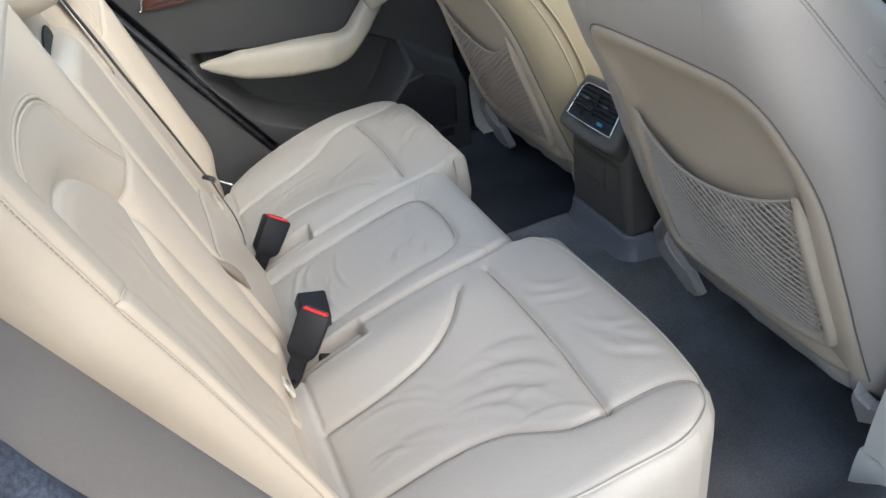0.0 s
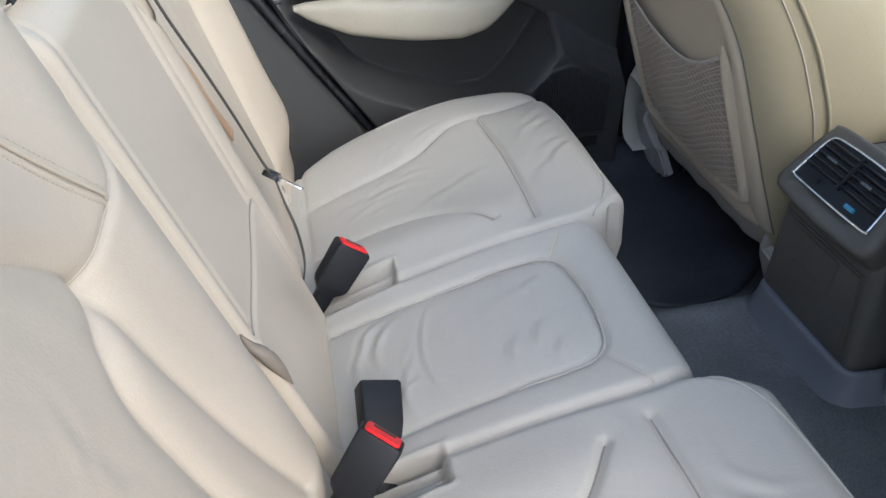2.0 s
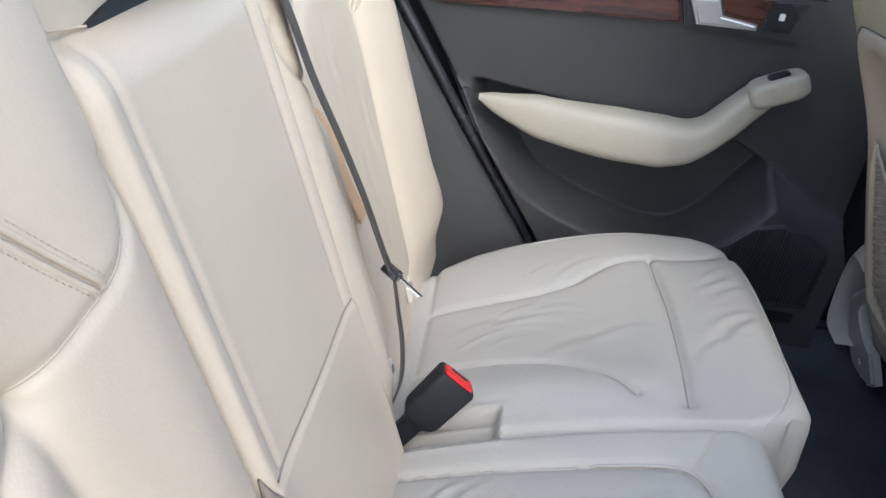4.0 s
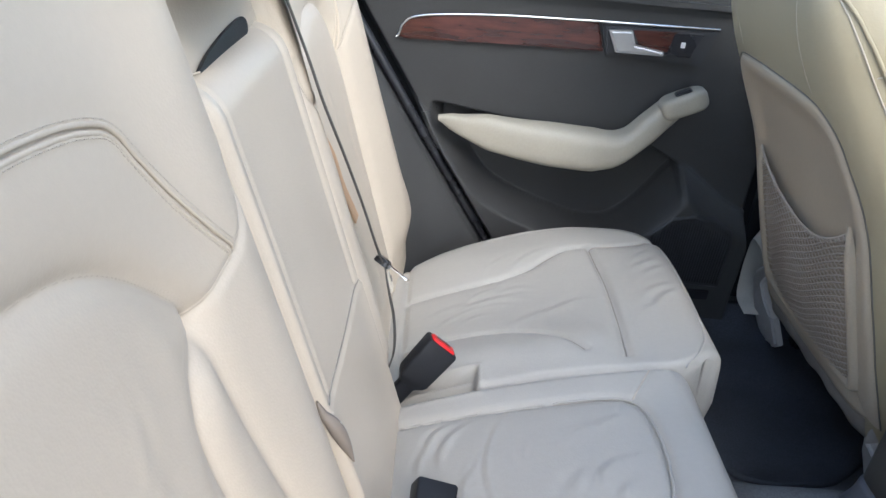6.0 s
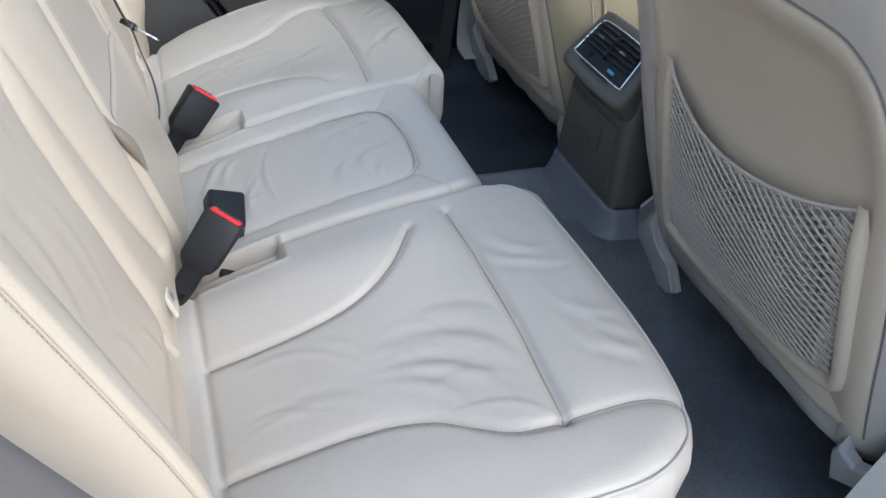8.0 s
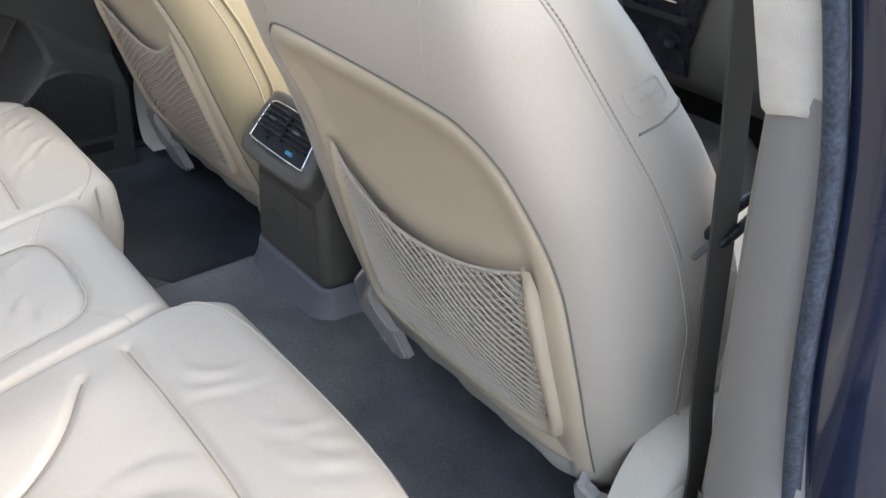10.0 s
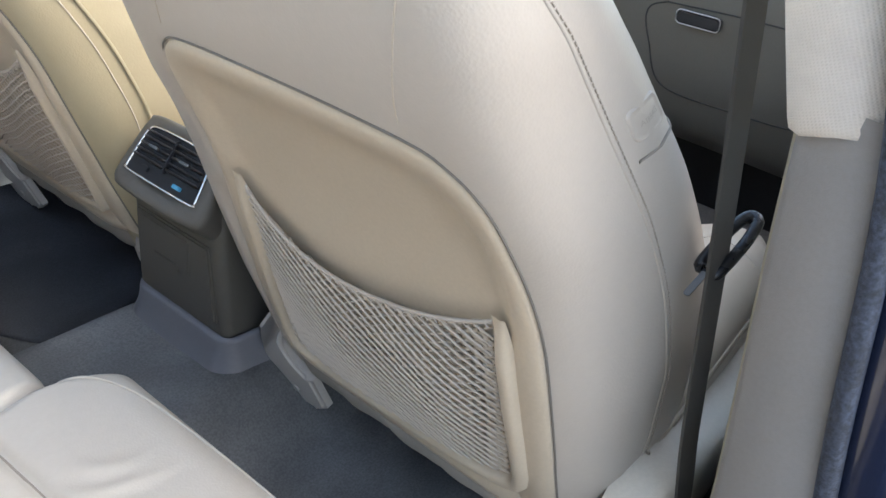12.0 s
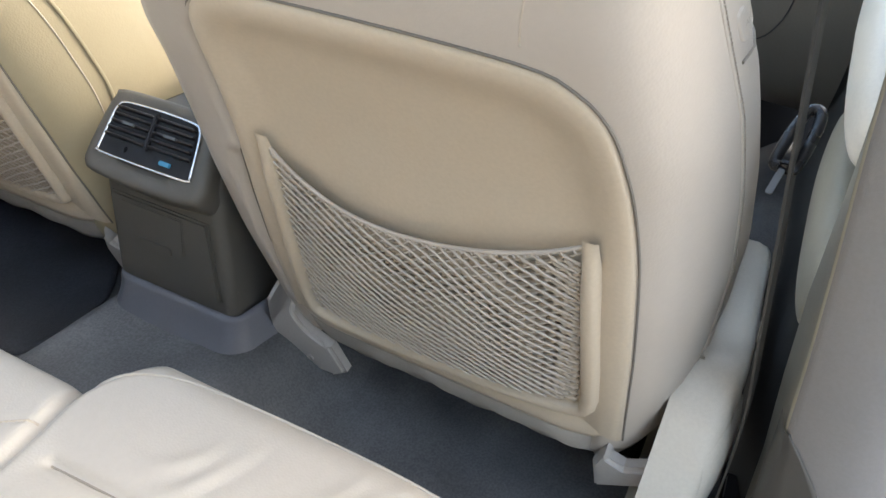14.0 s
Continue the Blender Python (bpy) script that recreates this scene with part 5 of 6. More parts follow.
part("wood_strip", slab(strip, 0.008, lambda u, v, w: (u, door_y(u, v) - 0.001 - w, v), 0.003), WOOD, door_l, "dark varnished walnut strip")
tube("chrome_line", [(u, door_y(u, v) - 0.010, v + 0.003) for u, v in [(0.02, 0.673)] + [tuple(p) for p in wd]] + [(0.6, door_y(0.6, 0.735) - 0.010, 0.738)], 0.0022, CHROME, door_l, "thin chrome trim line")
hp_ = part("handle_plate", slab([(0.388, 0.730), (0.602, 0.737), (0.580, 0.668), (0.404, 0.676)], 0.010, lambda u, v, w: (u, door_y(u, v) - 0.001 - w, v), 0.004), DOOR_LOW, door_l, "dark handle recess")
part("handle_insert", slab([(0.445, 0.724), (0.525, 0.727), (0.515, 0.690), (0.465, 0.690)], 0.002, lambda u, v, w: (u, door_y(u, v) - 0.0105 - w, v), 0.001), WOOD, hp_)
part("door_handle", slab([(0.400, 0.722), (0.442, 0.724), (0.452, 0.700), (0.505, 0.692), (0.505, 0.684), (0.418, 0.684)], 0.012, lambda u, v, w: (u, door_y(u, v) - 0.012 - w, v), 0.004, 3), SATIN, hp_, "satin silver door handle")
lk = part("lock_switch", slab([(0.520, 0.724), (0.572, 0.726), (0.556, 0.684), (0.512, 0.684)], 0.005, lambda u, v, w: (u, door_y(u, v) - 0.0105 - w, v), 0.002), BLACK, hp_)
part("mark", slab(rounded(0.008, 0.010, 0.001, 2, 0.538, 0.706), 0.001, lambda u, v, w: (u, door_y(u, v) - 0.0156 - w, v)), WHITE_MARK, lk)
part("sill_cap", box((0.30, 0.72, 0.775), (0.95, 0.06, 0.03), 0.010), DOOR_GREY, door_l)
part("window_frame", box((0.30, 0.70, 1.16), (1.0, 0.03, 0.04), 0.008), DOOR_LOW, door_l)

# slanted seal gap and the trim behind it
seal = thing("door_seal", "black rubber seal in the rear door gap", "seal", kind="structure")
zz = np.linspace(0.15, 1.0, 40)
tube("lip", np.c_[line_x(zz) - 0.004, np.full(40, 0.678), zz], 0.009, BLACK, seal)
put_rows = []
for k, (dx, yy) in enumerate(((-0.016, 0.690), (-0.018, 0.662), (-0.026, 0.655), (-0.08, 0.640), (-0.16, 0.628), (-0.40, 0.622))):
    put_rows.append(np.c_[line_x(zz) + dx, np.full(40, yy), zz])
for s, nm, lab in ((1, "wall_left", "dark grey quarter trim behind the closed door"), (-1, "wall_right", "grey wheel-arch trim beside the open doorway")):
    P = np.array(put_rows)
    if s < 0:
        bz = 0.012 - 0.46 * (zz - 0.56)
        P = np.array([np.c_[bz + dx, np.full(40, -yy), zz] for dx, yy in ((-0.05, 0.600), (-0.012, 0.632), (-0.002, 0.642), (0.0, 0.655), (-0.006, 0.69), (-0.014, 0.715), (-0.022, 0.735), (-0.03, 0.745))])
    V, F = grid(P)
    w = put(nm, V, F, DOOR_GREY if s > 0 else ARCH_GREY, None)
    tagged(w, lab, "trim panel", kind="structure")

tagged(part("body_side_left", box((0.45, 0.775, 0.44), (2.3, 0.03, 0.66), 0.005), BLACK_MATT, None), "dark body side behind the door trim", "body panel", kind="structure")

# front left door beyond the driver seat
door_f = thing("door_2", "closed front door with pale grey card and walnut strip", "car door", kind="structure")
Xg, Zg, Yg = sheet(0.80, 2.0, 0.16, 0.78, lambda x, z: 0.735 - 0.02 * smoothstep(0.55, 0.3, z) + 0 * x)
V, F = grid(np.stack([Xg, Yg, Zg], -1))
put("panel", V, F, mat("pale_grey_trim", (0.22, 0.206, 0.172), 0.55, var=0.06, scale=5, bump=0.3, bscale=800), door_f)
wd = [tuple(p) for p in spline([(0.965, 0.705), (0.985, 0.728), (1.04, 0.742), (1.3, 0.748), (1.75, 0.745)], 40)]
part("wood_strip", slab(wd + [(1.75, 0.705), (1.3, 0.702), (1.05, 0.700)], 0.010, lambda u, v, w: (u, 0.733 - w, v), 0.003), WOOD, door_f, "dark varnished walnut strip")
tube("chrome_line", [(0.962, 0.722, 0.702)] + [(u, 0.722, v + 0.003) for u, v in wd], 0.003, CHROME, door_f, "chrome trim line")
part("door_handle", box((1.42, 0.712, 0.735), (0.13, 0.02, 0.022), 0.006), SATIN, door_f, "satin silver door handle")
part("armrest", box((1.18, 0.70, 0.545), (0.42, 0.09, 0.06), 0.022, None, 4), CREAM_PLASTIC, door_f, "cream padded armrest")
part("sill_cap", box((1.40, 0.75, 0.79), (1.2, 0.06, 0.03), 0.010), DOOR_GREY, door_f)

# pillars
pil_l = thing("pillar_left", "dark door pillar behind the driver seat", "pillar", kind="structure")
part("trim", box((0.790, 0.745, 0.60), (0.075, 0.06, 1.1), 0.015), BLACK_MATT, pil_l)

pil = thing("pillar_right", "door pillar with cream woven cloth above taupe plastic", "pillar", kind="structure")
zz = np.array([0.812, 0.70, 0.60, 0.50, 0.40, 0.30, 0.20, 0.12])
fx = np.array([0.674, 0.684, 0.693, 0.704, 0.715, 0.727, 0.740, 0.750])
fy = np.array([-0.6835, -0.697, -0.711, -0.724, -0.735, -0.743, -0.750, -0.755])
rw = np.interp(zz, [0.12, 0.4, 0.785], [0.15, 0.098, 0.052])
iy = np.interp(zz, [0.12, 0.31, 0.37, 0.44, 0.49, 0.55, 0.64, 0.785], [-0.752, -0.740, -0.732, -0.725, -0.720, -0.718, -0.713, -0.702])
rows = []
for z, x, y, w, yi in zip(zz, fx, fy, rw, iy):
    rows.append([(0.842, yi - 0.045, z), (0.838, yi - 0.006, z), (0.832, yi, z), (x + 0.03, y - 0.001, z), (x + 0.006, y, z), (x - 0.002, y - 0.006, z), (x - 0.012, y - w * 0.5, z), (x - 0.018, y - w, z), (x + 0.02, y - w - 0.01, z)])
V, F = grid(np.array(rows))
put("lower_trim", V, F, PILLAR_GREY, pil, "smooth taupe lower trim")
# Lit inner face of the pillar, its light put into olive cream.
inn = np.array(rows)[:, :5] + [0.0, 0.0012, 0.0]
V, F = grid(np.concatenate([inn, inn[:, 4:5] + [-0.001, -0.003, 0]], 1))
put("inner_trim", V, F, OLIVE_TRIM, pil, "inner pillar edge with its lit cream tone painted on")
# darker kick cover with a curved upper edge at the foot of the pillar
kz = np.array([0.130, 0.20, 0.27, 0.312, 0.352, 0.383, 0.407, 0.420, 0.426])
ko = np.array([-0.815, -0.813, -0.810, -0.804, -0.788, -0.769, -0.751, -0.740, -0.7345])
kick = []
for z, yo_ in zip(np.linspace(0.13, 0.426, 30), np.interp(np.linspace(0.13, 0.426, 30), kz, ko)):
    x, y, w = (np.interp(z, zz[::-1], q[::-1]) for q in (fx, fy, rw))
    yl = np.linspace(y - 0.001, yo_, 8)
    xl = np.interp(y - yl, [0.0, 0.006, w * 0.5, w], [x + 0.004, x - 0.002, x - 0.012, x - 0.018])
    kick.append([(xl[0] + 0.03, yl[0] + 0.007, z), (xl[0] - 0.001, yl[0] + 0.003, z)] + [(a - 0.003, b, z) for a, b in zip(xl, yl)] + [(xl[-1] + 0.002, yl[-1] - 0.001, z)])
V, F = grid(np.array(kick))
put("kick_cover", V, F, CONSOLE_M, pil, "darker taupe kick cover")
rows = []
for z, dx, g, up in ((1.25, -0.085, 0.002, 0), (1.10, -0.055, 0.002, 0), (0.95, -0.026, 0.003, 0), (0.84, -0.006, 0.004, 0.3), (0.794, 0.002, 0.004, 1), (0.788, 0.002, 0.003, 1), (0.787, 0.003, 0.0, 1)):
    x, y, w = 0.676 + dx, -0.684 + 0.34 * (z - 0.79), 0.052 + 0.05 * (z - 0.79)
    rows.append([(a, b, z + up * k) for a, b, k in ((x + 0.14, y + 0.014, -0.01), (x + 0.03, y + 0.008, -0.002), (x + 0.004, y + g, 0.0), (x - 0.006, y - 0.005, 0.001), (x - 0.014 - g, y - w * 0.5, 0.009), (x - 0.016, y - w, 0.014), (x + 0.02, y - w - 0.006, 0.016))])
V, F = grid(np.array(rows))
put("upper_cover", V, F, PILLAR_CLOTH, pil, "cream woven cloth cover")
sl = [(x - 0.017, y - w - 0.006, z) for x, y, z, w in ((0.586, -0.520, 1.25, 0.078), (0.640, -0.625, 0.95, 0.064), (0.672, -0.686, 0.785, 0.052), (0.690, -0.70, 0.60, 0.076), (0.735, -0.722, 0.40, 0.098), (0.80, -0.738, 0.20, 0.132), (0.84, -0.745, 0.10, 0.152))]
tube("door_seal", spline(sl, 50), 0.0072, RUBBER, pil, "blue-black flocked rubber seal", sides=10)
jl = np.array(spline(sl, 40))
P = np.stack([jl + [0.006, -0.006, 0], jl + [0.0, -0.018, 0], jl + [0.004, -0.05, 0], jl + [0.02, -0.10, 0], jl + [0.06, -0.155, 0], jl + [0.16, -0.18, 0]], 1)
V, F = grid(P)
put("painted_jamb", V, F, PAINT, pil, "glossy navy painted door jamb")

fbelt = thing("front_seat_belt", "dark seat belt hanging beside the door pillar", "seat belt")
ribbon("webbing", [(0.700, -0.590, 1.12), (0.714, -0.612, 0.95), (0.726, -0.634, 0.82), (0.742, -0.655, 0.69), (0.755, -0.686, 0.50), (0.781, -0.706, 0.36), (0.80, -0.716, 0.14)], ((0.985, -0.12, 0), (0.985, -0.08, 0)), 0.017, WEB, fbelt)
ga = (Vector((0.79, -0.665, 0.682)) - Vector((0.738, -0.653, 0.641))).normalized()
gb = Vector((0.1, 0.98, -0.1))
gb = (gb - ga * gb.dot(ga)).normalized()
GT = Matrix.Translation((0.764, -0.659, 0.6615)) @ Matrix((gb, ga, gb.cross(ga))).transposed().to_4x4()
ringp = spline([(-0.003, -0.022), (-0.0065, -0.021), (-0.0075, -0.008), (-0.007, 0.014), (-0.0045, 0.030), (0.0, 0.034), (0.0045, 0.030), (0.007, 0.014), (0.0075, -0.008), (0.0065, -0.021), (0.003, -0.022)], 60)
tng = tube("tongue", [GT @ Vector((u, v, 0.0)) for u, v in ringp * [1.15, 1.05]], 0.0048, BLACK, fbelt, "black plastic belt tongue", sides=10)
part("grip_bar", box(GT @ Vector((0, -0.021, 0.0)), (0.025, 0.009, 0.009), 0.004, GT.to_3x3().to_4x4(), 3), BLACK, tng, "dark rounded grip bar")
part("blade", slab(rounded(0.0055, 0.024, 0.002, 4, 0, -0.037), 0.0022, lambda u, v, w: GT @ Vector((u, v, w - 0.001)), 0.0006), DULL_STEEL, tng, "bare metal blade")

cp = thing("pillar_rear", "cream rear door pillar edge with a blue-black seal", "pillar", kind="structure")
ln = spline([(0.06, -0.770, 1.25), (0.018, -0.775, 1.06), (-0.012, -0.78, 0.99), (-0.055, -0.78, 0.905), (-0.085, -0.775, 0.85)], 40)
P = np.stack([ln + [-0.14, 0.10, 0], ln + [-0.03, 0.03, 0], ln + [-0.004, 0.006, 0], ln + [0.0, 0.0, 0], ln + [-0.004, -0.006, 0], ln + [-0.02, -0.006, 0]], 1)
V, F = grid(P)
put("cover", V, F, CREAM_PLASTIC, cp)
ln2 = spline([(0.042, -0.785, 1.25), (0.0, -0.79, 1.06), (-0.030, -0.79, 0.99), (-0.075, -0.79, 0.905), (-0.112, -0.765, 0.835), (-0.112, -0.745, 0.79), (-0.095, -0.74, 0.73), (-0.045, -0.74, 0.62), (0.03, -0.745, 0.46), (0.13, -0.75, 0.24), (0.20, -0.75, 0.14)], 80)
tube("door_seal", ln2, 0.013, RUBBER, cp, "blue-black flocked rubber seal", sides=10)
P = np.stack([ln2 + [-0.004, -0.008, 0], ln2 + [-0.02, -0.02, 0], ln2 + [-0.06, -0.05, 0], ln2 + [-0.12, -0.13, 0]], 1)
V, F = grid(P)
put("painted_jamb", V, F, PAINT, cp, "glossy navy painted door jamb")

sill = part("door_sill", box((0.45, -0.775, 0.115), (1.0, 0.11, 0.06), 0.012), BLACK_MATT, None)
tagged(sill, "black plastic door sill under the open doorway", "sill", kind="structure")
sf = part("door_sill_front", box((1.45, -0.755, 0.06), (1.18, 0.10, 0.10), 0.012), BLACK_MATT, None)
tagged(sf, "black plastic front door sill beside the footwell", "sill", kind="structure")
sillp = part("sill_panel", box((0.55, -0.86, 0.03), (1.9, 0.10, 0.20), 0.03, None, 3), PAINT, None)
tagged(sillp, "glossy navy painted outer sill", "sill", kind="structure")

# front right door inside, behind the pillar
door_r = thing("door_3", "closed front passenger door with dark card", "car door", kind="structure")
Xg, Zg, Yg = sheet(0.72, 2.0, 0.02, 0.79, lambda x, z: -0.757 + 0.025 * smoothstep(0.55, 0.3, z) * smoothstep(0.86, 1.0, x))
V, F = grid(np.stack([Xg, Yg, Zg], -1)[:, ::-1])
put("panel", V, F, mat("matt_dark_card", (0.05, 0.05, 0.048), 0.8, var=0.1, scale=5, bump=0.3, bscale=800, spec=0.2), door_r)
ue, ve = np.linspace(-np.pi / 2, np.pi / 2, 26), np.linspace(0, 2 * np.pi, 40, endpoint=False)
cs = lambda a: np.sign(np.cos(a)) * np.abs(np.cos(a)) ** 0.75
sn = lambda a: np.sign(np.sin(a)) * np.abs(np.sin(a)) ** 0.75
for nm, c0, hx, hy, hz, rise, lab in (("armrest", (1.22, -0.738, 0.665), 0.29, 0.040, 0.055, 0.05, "cream padded armrest"), ("door_pocket", (1.12, -0.742, 0.470), 0.22, 0.026, 0.055, 0.03, "cream lip of the door pocket")):
    P = np.array([np.c_[np.full(40, c0[0] + hx * sn(np.array([a]))[0]), c0[1] + hy * np.cos(a) ** 0.6 * cs(ve), c0[2] + rise * np.sin(a) + hz * np.cos(a) ** 0.5 * sn(ve)] for a in ue])
    V, F = grid(P, wrap_v=True)
    put(nm, V, F, CREAM_PLASTIC if nm == "armrest" else OLIVE_TRIM, door_r, lab)
part("wood_strip", box((1.40, -0.742, 0.72), (0.9, 0.016, 0.045), 0.006), WOOD, door_r, "dark varnished walnut strip")


# ---------------------------------------------------------------- dashboard
dash = thing("dashboard", "pale brown-grey dashboard with a dark centre stack", "dashboard")
DASH_M = mat("pale_brown_grey_trim", (0.135, 0.128, 0.110), 0.55, var=0.06, scale=5, bump=0.3, bscale=800)
prof = [(2.05, 0.90), (1.85, 0.905), (1.70, 0.885), (1.645, 0.84), (1.635, 0.77), (1.64, 0.70), (1.66, 0.62), (1.69, 0.52), (1.75, 0.42), (1.85, 0.36)]
q = spline(prof, 50)
ys = np.linspace(-0.735, 0.735, 60)
P = np.array([[(x, y, z + 0.02 * math.cos(y * 2.2) - 0.02) for x, z in q] for y in ys])
V, F = grid(P)
put("fascia", V, F, DASH_M, dash)
_low = q[q[:, 1] < 0.87][::-1]
dx = lambda z: np.interp(z, _low[:, 1], _low[:, 0])
ds = lambda u, v, w: (float(dx(v - 0.02 * math.cos(u * 2.2) + 0.02)) - 0.008 - w, u, v)
stack = part("centre_panel", slab([(-0.130, 0.735), (0.130, 0.735), (0.126, 0.70), (0.118, 0.65), (0.10, 0.58), (0.08, 0.50), (0.07, 0.43), (-0.07, 0.43), (-0.08, 0.50), (-0.10, 0.58), (-0.118, 0.65), (-0.126, 0.70)], 0.012, ds, 0.004), BLACK, dash, "black centre stack")
for s in (-1, 1):
    vw = [(s * 0.008, 0.715), (s * 0.122, 0.712), (s * 0.110, 0.652), (s * 0.008, 0.652)][::s]
    v_ = part("vent", slab(vw, 0.004, lambda u, v, w: ds(u, v, w + 0.012)), BLACK_MATT, stack, "black louvred air vent")
    for k in range(5):
        part("slat", box(ds(s * 0.062, 0.661 + 0.0115 * k, 0.018), (0.008, 0.104, 0.003), 0.001, Matrix.Rotation(radians(20), 4, "Y"), 1), BLACK, v_)
    part("slider", box(ds(s * 0.058, 0.683, 0.024), (0.006, 0.022, 0.006), 0.0015), SATIN, v_, "satin metal vent slider")
tube("vent_frame", [ds(u, v, 0.016) for u, v in [(-0.124, 0.716), (0.124, 0.716), (0.112, 0.648), (-0.112, 0.648), (-0.124, 0.716)]], 0.003, CHROME, stack, "thin chrome vent frame")
part("thumb_wheel", box(ds(0, 0.683, 0.020), (0.010, 0.014, 0.05), 0.004), BLACK_MATT, stack)
part("display_unit", slab([tuple(p) for p in rounded(0.245, 0.115, 0.02, 5, 0, 0.80)], 0.015, ds, 0.004), BLACK, dash, "black display unit")
part("screen", slab(rounded(0.165, 0.092, 0.004, 2, -0.005, 0.80), 0.002, lambda u, v, w: ds(u, v, w + 0.0152)), SCREEN, dash, "unlit dark screen")
tube("display_frame", [ds(u, v, 0.0165) for u, v in rounded(0.247, 0.117, 0.021, 6, 0, 0.80)] + [ds(*rounded(0.247, 0.117, 0.021, 6, 0, 0.80)[0], 0.0165)], 0.0035, CHROME, dash, "chrome display frame")
hz = part("hazard_switch", slab(rounded(0.024, 0.05, 0.004, 3, -0.103, 0.80), 0.003, lambda u, v, w: ds(u, v, w + 0.0152), 0.001), BLACK_MATT, dash)
part("triangle", slab([(-0.110, 0.796), (-0.097, 0.796), (-0.1035, 0.808)], 0.001, lambda u, v, w: ds(u, v, w + 0.0184)), RED, hz, "red warning triangle")
part("disc_slot", box(ds(0, 0.622, 0.014), (0.006, 0.15, 0.018), 0.002), BLACK_MATT, stack)
part("slot_line", box(ds(0.012, 0.600, 0.016), (0.004, 0.12, 0.003), 0.001), CHROME, stack, "bright slot line")
part("control_strip", box(ds(0, 0.565, 0.014), (0.006, 0.16, 0.014), 0.002), BLACK_MATT, stack)
for y in (-0.045, 0.045):
    V, F = tube_mesh([ds(y, 0.515, 0.012), ds(y, 0.515, 0.028)], 0.014, 20)
    put("knob", V, F, BLACK_MATT, stack, "dark climate knob")
glove = spline([(-0.245, 0.668), (-0.215, 0.655), (-0.206, 0.63), (-0.222, 0.58), (-0.262, 0.50), (-0.40, 0.49), (-0.55, 0.50), (-0.60, 0.55), (-0.61, 0.63), (-0.59, 0.668), (-0.42, 0.674), (-0.245, 0.668)], 90)
tube("glovebox_gap", [ds(u, v, -0.0078) for u, v in glove], 0.0017, DOOR_GREY, dash, "thin gap round the glovebox lid", sides=6)
gl_ = part("glovebox_latch", slab(rounded(0.085, 0.026, 0.008, 4, -0.312, 0.650), 0.012, lambda u, v, w: ds(u, v, w - 0.010), 0.004), DOOR_LOW, dash, "dark glovebox latch")
tube("latch_rim", [ds(u, v, 0.003) for u, v in rounded(0.085, 0.026, 0.008, 4, -0.312, 0.650) + rounded(0.085, 0.026, 0.008, 4, -0.312, 0.650)[:1]], 0.0013, SATIN, gl_, "satin metal rim", sides=6)
part("wood_strip", slab([(-0.30, 0.735), (-0.33, 0.762), (-0.70, 0.775), (-0.70, 0.735)], 0.008, lambda u, v, w: ds(u, v, w - 0.010), 0.003), WOOD, dash, "dark varnished walnut strip")
tube("chrome_line", [ds(u, v, 0.0) for u, v in ((-0.295, 0.733), (-0.33, 0.765), (-0.70, 0.779))], 0.003, CHROME, dash)
cl = part("dial_housing", slab(rounded(0.34, 0.12, 0.05, 6, 0.385, 0.80), 0.01, ds, 0.003), BLACK, dash, "dark instrument cluster")
for y in (0.30, 0.47):
    tube("dial_ring", [ds(y + 0.045 * math.cos(a), 0.80 + 0.045 * math.sin(a), 0.012) for a in np.linspace(0, 2 * math.pi, 33)], 0.002, CHROME, cl, sides=6)
    for k in range(9):
        a = radians(-40 + 32.5 * k)
        part("tick", box(ds(y + 0.036 * math.cos(a), 0.80 + 0.036 * math.sin(a), 0.0115), (0.002, 0.004, 0.004), 0), WHITE_MARK, cl, smooth=False)
    part("needle", box(ds(y, 0.785, 0.0135), (0.002, 0.003, 0.035), 0), RED, cl, smooth=False)

wheel = thing("steering_wheel", "beige leather steering wheel with dark hub", "steering wheel", at=(1.46, 0.385, 0.72))
SM = Matrix.Translation((1.46, 0.385, 0.70)) @ Matrix.Rotation(radians(-24), 4, "Y")
sm = lambda u, v, w: SM @ Vector((-w, u, v))
tube("column", [(1.47, 0.385, 0.70), (1.68, 0.385, 0.62)], 0.04, BLACK_MATT, wheel, "dark steering column shroud", sides=16)
tube("rim", [sm(0.185 * math.cos(a), 0.185 * math.sin(a), 0) for a in np.linspace(0, 2 * math.pi, 65)], 0.016, LEATHER, wheel, sides=12)
hub = part("hub", slab([tuple(p) for p in spline([(-0.085, 0.05), (0, 0.07), (0.085, 0.05), (0.075, -0.03), (0, -0.085), (-0.075, -0.03), (-0.085, 0.05)], 48)[:-1]], 0.03, lambda u, v, w: sm(u, v, w - 0.01), 0.012, 3), BLACK_MATT, wheel, "dark padded hub")
for k in range(4):
    tube("emblem_ring", [sm(-0.021 + 0.014 * k + 0.010 * math.cos(a), 0.005 + 0.010 * math.sin(a), 0.022) for a in np.linspace(0, 2 * math.pi, 21)], 0.0014, CHROME, hub, sides=5)
for s in (-1, 1):
    part("spoke", slab([(s * 0.07, 0.035), (s * 0.175, 0.03), (s * 0.175, -0.02), (s * 0.06, -0.02)][::s], 0.014, lambda u, v, w: sm(u, v, w - 0.008), 0.004), BLACK_MATT, wheel)
    tube("spoke_trim", [sm(s * 0.085, 0.035, 0.008), sm(s * 0.14, 0.03, 0.008), sm(s * 0.14, -0.015, 0.008), sm(s * 0.085, -0.02, 0.008)], 0.004, SATIN, wheel)
part("spoke", box(sm(0, -0.13, 0), (0.014, 0.05, 0.10), 0.004, SM.to_3x3().to_4x4()), BLACK_MATT, wheel)
stalk = thing("indicator_stalk", "black indicator stalk behind the steering wheel", "stalk")
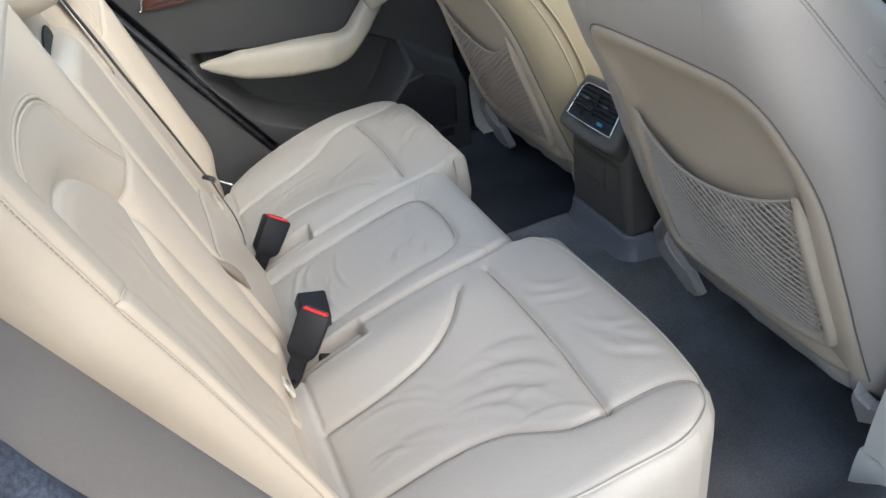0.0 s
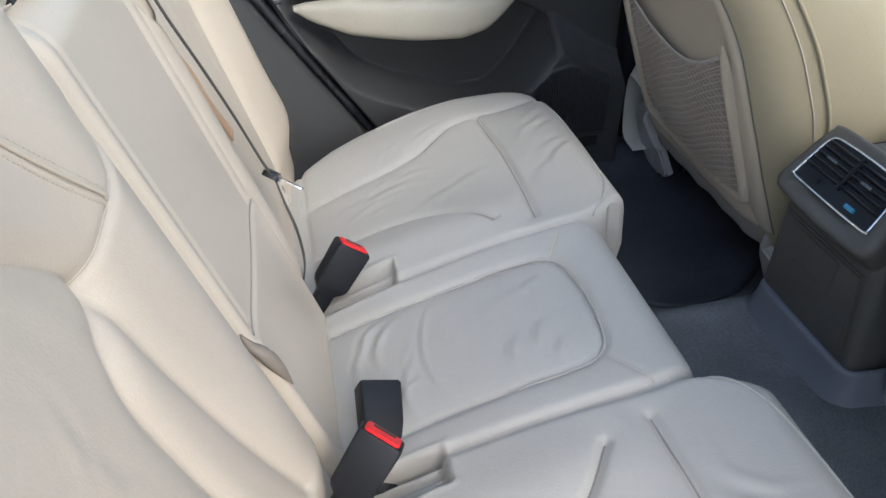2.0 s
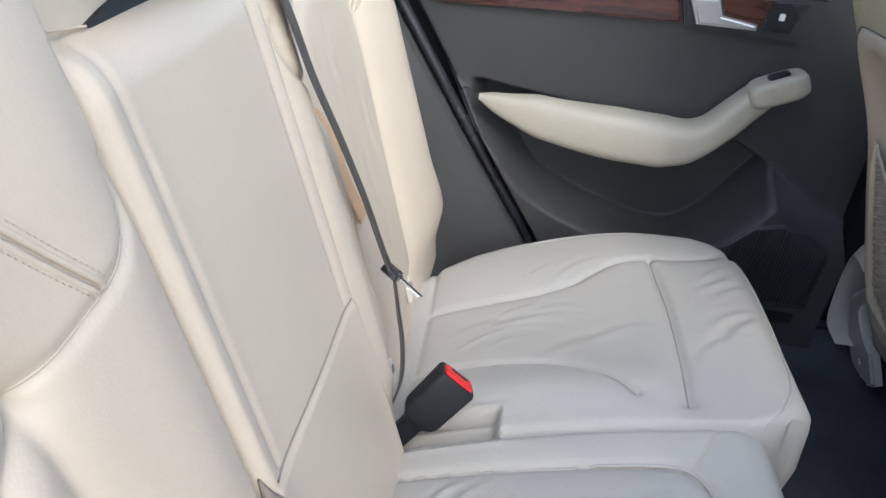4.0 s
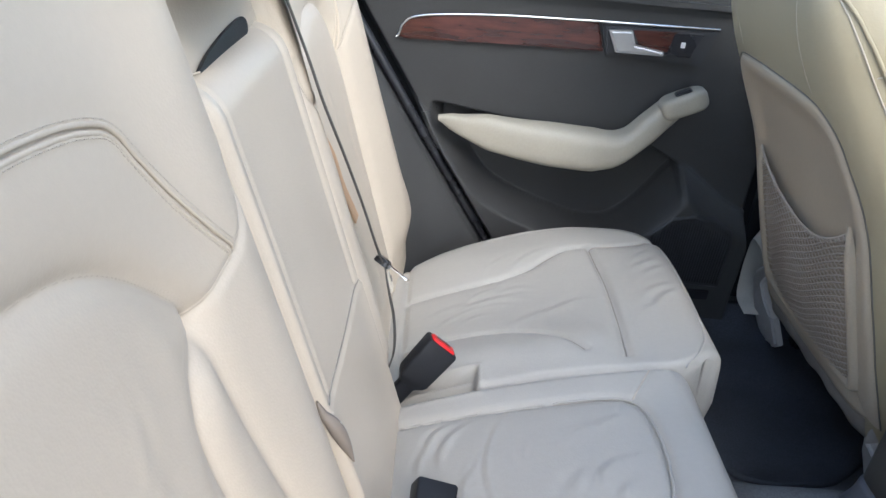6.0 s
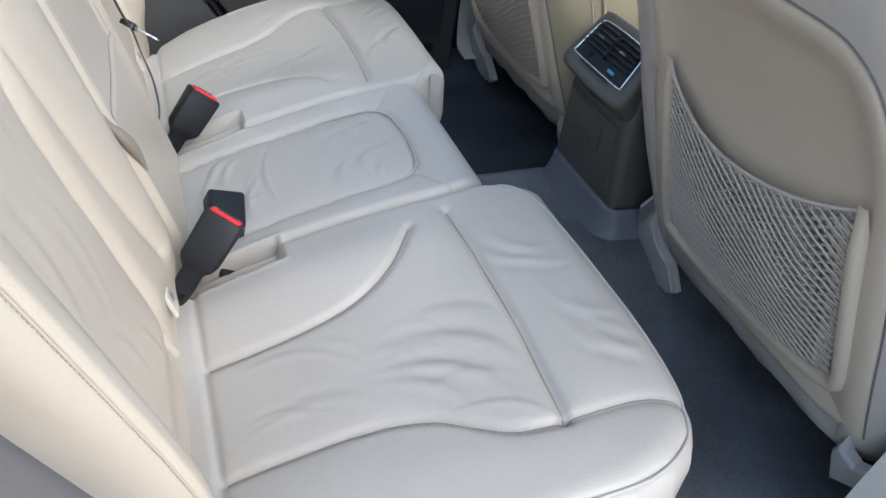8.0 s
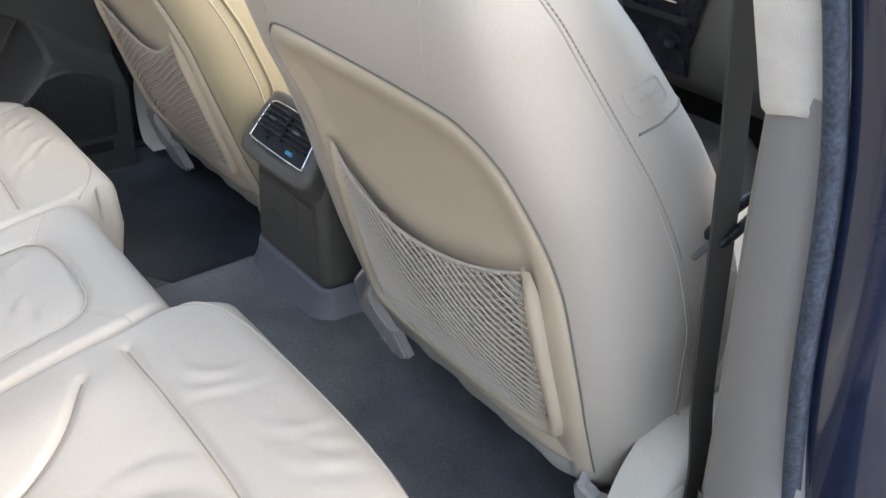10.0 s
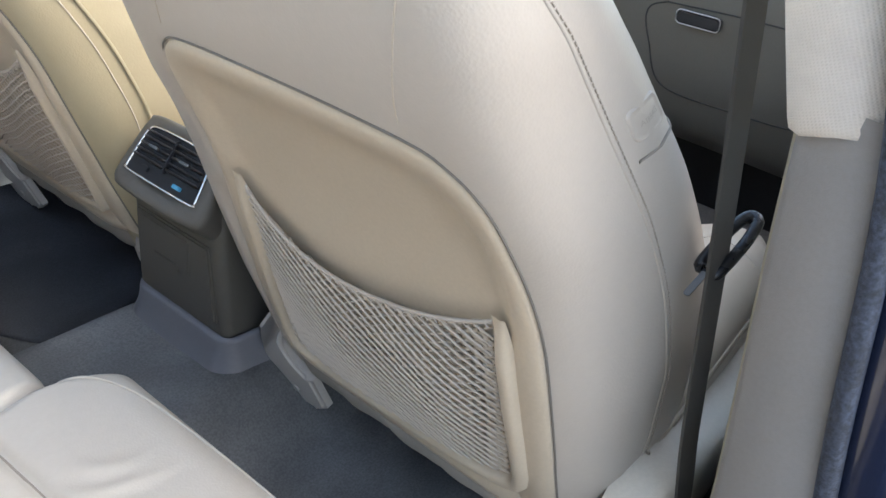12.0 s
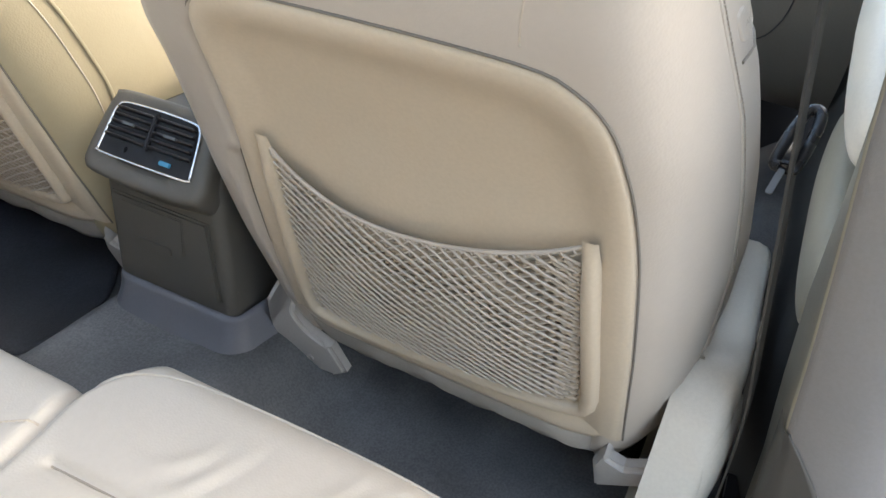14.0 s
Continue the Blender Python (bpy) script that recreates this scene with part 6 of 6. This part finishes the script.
tube("lever", [(1.52, 0.33, 0.70), (1.50, 0.24, 0.715), (1.49, 0.18, 0.72)], 0.010, BLACK, stalk)

# ---------------------------------------------------------------- roof, glass, outside
def plate(name, c, size, material, label, category, bevel=0.01):
    return tagged(part(name, box(c, size, bevel), material, None), label, category, kind="structure")


plate("ceiling", (1.36, 0, 1.30), (0.18, 1.45, 0.05), HEADLINER, "cream cloth headliner ahead of the added roof glass", "ceiling")
plate("ceiling_rear", (-0.52, 0, 1.30), (0.40, 1.45, 0.05), HEADLINER, "cream cloth headliner behind the added roof glass", "ceiling")
for y in (-0.66, 0.66):
    plate("roof_rail", (0.475, y, 1.30), (1.59, 0.13, 0.05), HEADLINER, "cream cloth roof side rail", "ceiling")
# No roof is in view; this glass opening is added to brighten the cabin.
gl = part("added_roof_glass", box((0.475, 0, 1.33), (1.62, 1.22, 0.005), 0), GLASS, None, smooth=False)
gl.visible_shadow = False
tagged(gl, "unseen roof glass added to let daylight in", "window", kind="structure")
plate("wall_rear", (-0.72, 0, 0.40), (0.06, 1.4, 0.80), DOOR_GREY, "dark trim closing the load space", "wall")
tg_ = part("window_tail", slab([(-0.62, 0.80), (0.62, 0.80), (0.56, 1.28), (-0.56, 1.28)], 0.004, lambda u, v, w: (-0.74 + w, u, v)), GLASS, None, smooth=False)
tg_.visible_shadow = False
tagged(tg_, "clear tailgate glass", "window", kind="structure")
plate("load_floor", (-0.42, 0, 0.24), (0.60, 1.3, 0.04), CARPET_D, "dark load space carpet behind the seats", "floor")
plate("bulkhead", (2.08, 0, 0.42), (0.05, 1.5, 0.90), BLACK_MATT, "dark bulkhead ahead of the dashboard", "wall")
for nm, o in (("window_1", [(0.76, 0.78), (0.76, 1.27), (-0.10, 1.27), (-0.28, 1.0), (-0.14, 0.78)]), ("window_2", [(2.0, 0.80), (1.55, 1.27), (0.84, 1.27), (0.84, 0.80)])):
    w = part(nm, slab(o, 0.004, lambda u, v, w: (u, 0.735 + w, v)), GLASS, None, smooth=False)
    w.visible_shadow = False
    tagged(w, "clear side window glass above the door", "window", kind="structure")
ws = part("windscreen", slab([(-0.68, 0), (0.68, 0), (0.60, 0.78), (-0.60, 0.78)], 0.005, lambda u, v, w: (2.10 - v * 0.86 + w, u, 0.90 + v * 0.51)), GLASS, None, smooth=False)
ws.visible_shadow = False
tagged(ws, "clear sloping windscreen", "window", kind="structure")
g = bmesh.new()
bmesh.ops.create_grid(g, x_segments=8, y_segments=8, size=400)
for v in g.verts:
    v.co.z = -0.33
gr_ = part("ground", g, GROUND, None, smooth=False)
tagged(gr_, "grey asphalt ground outside the car", "ground", kind="structure")
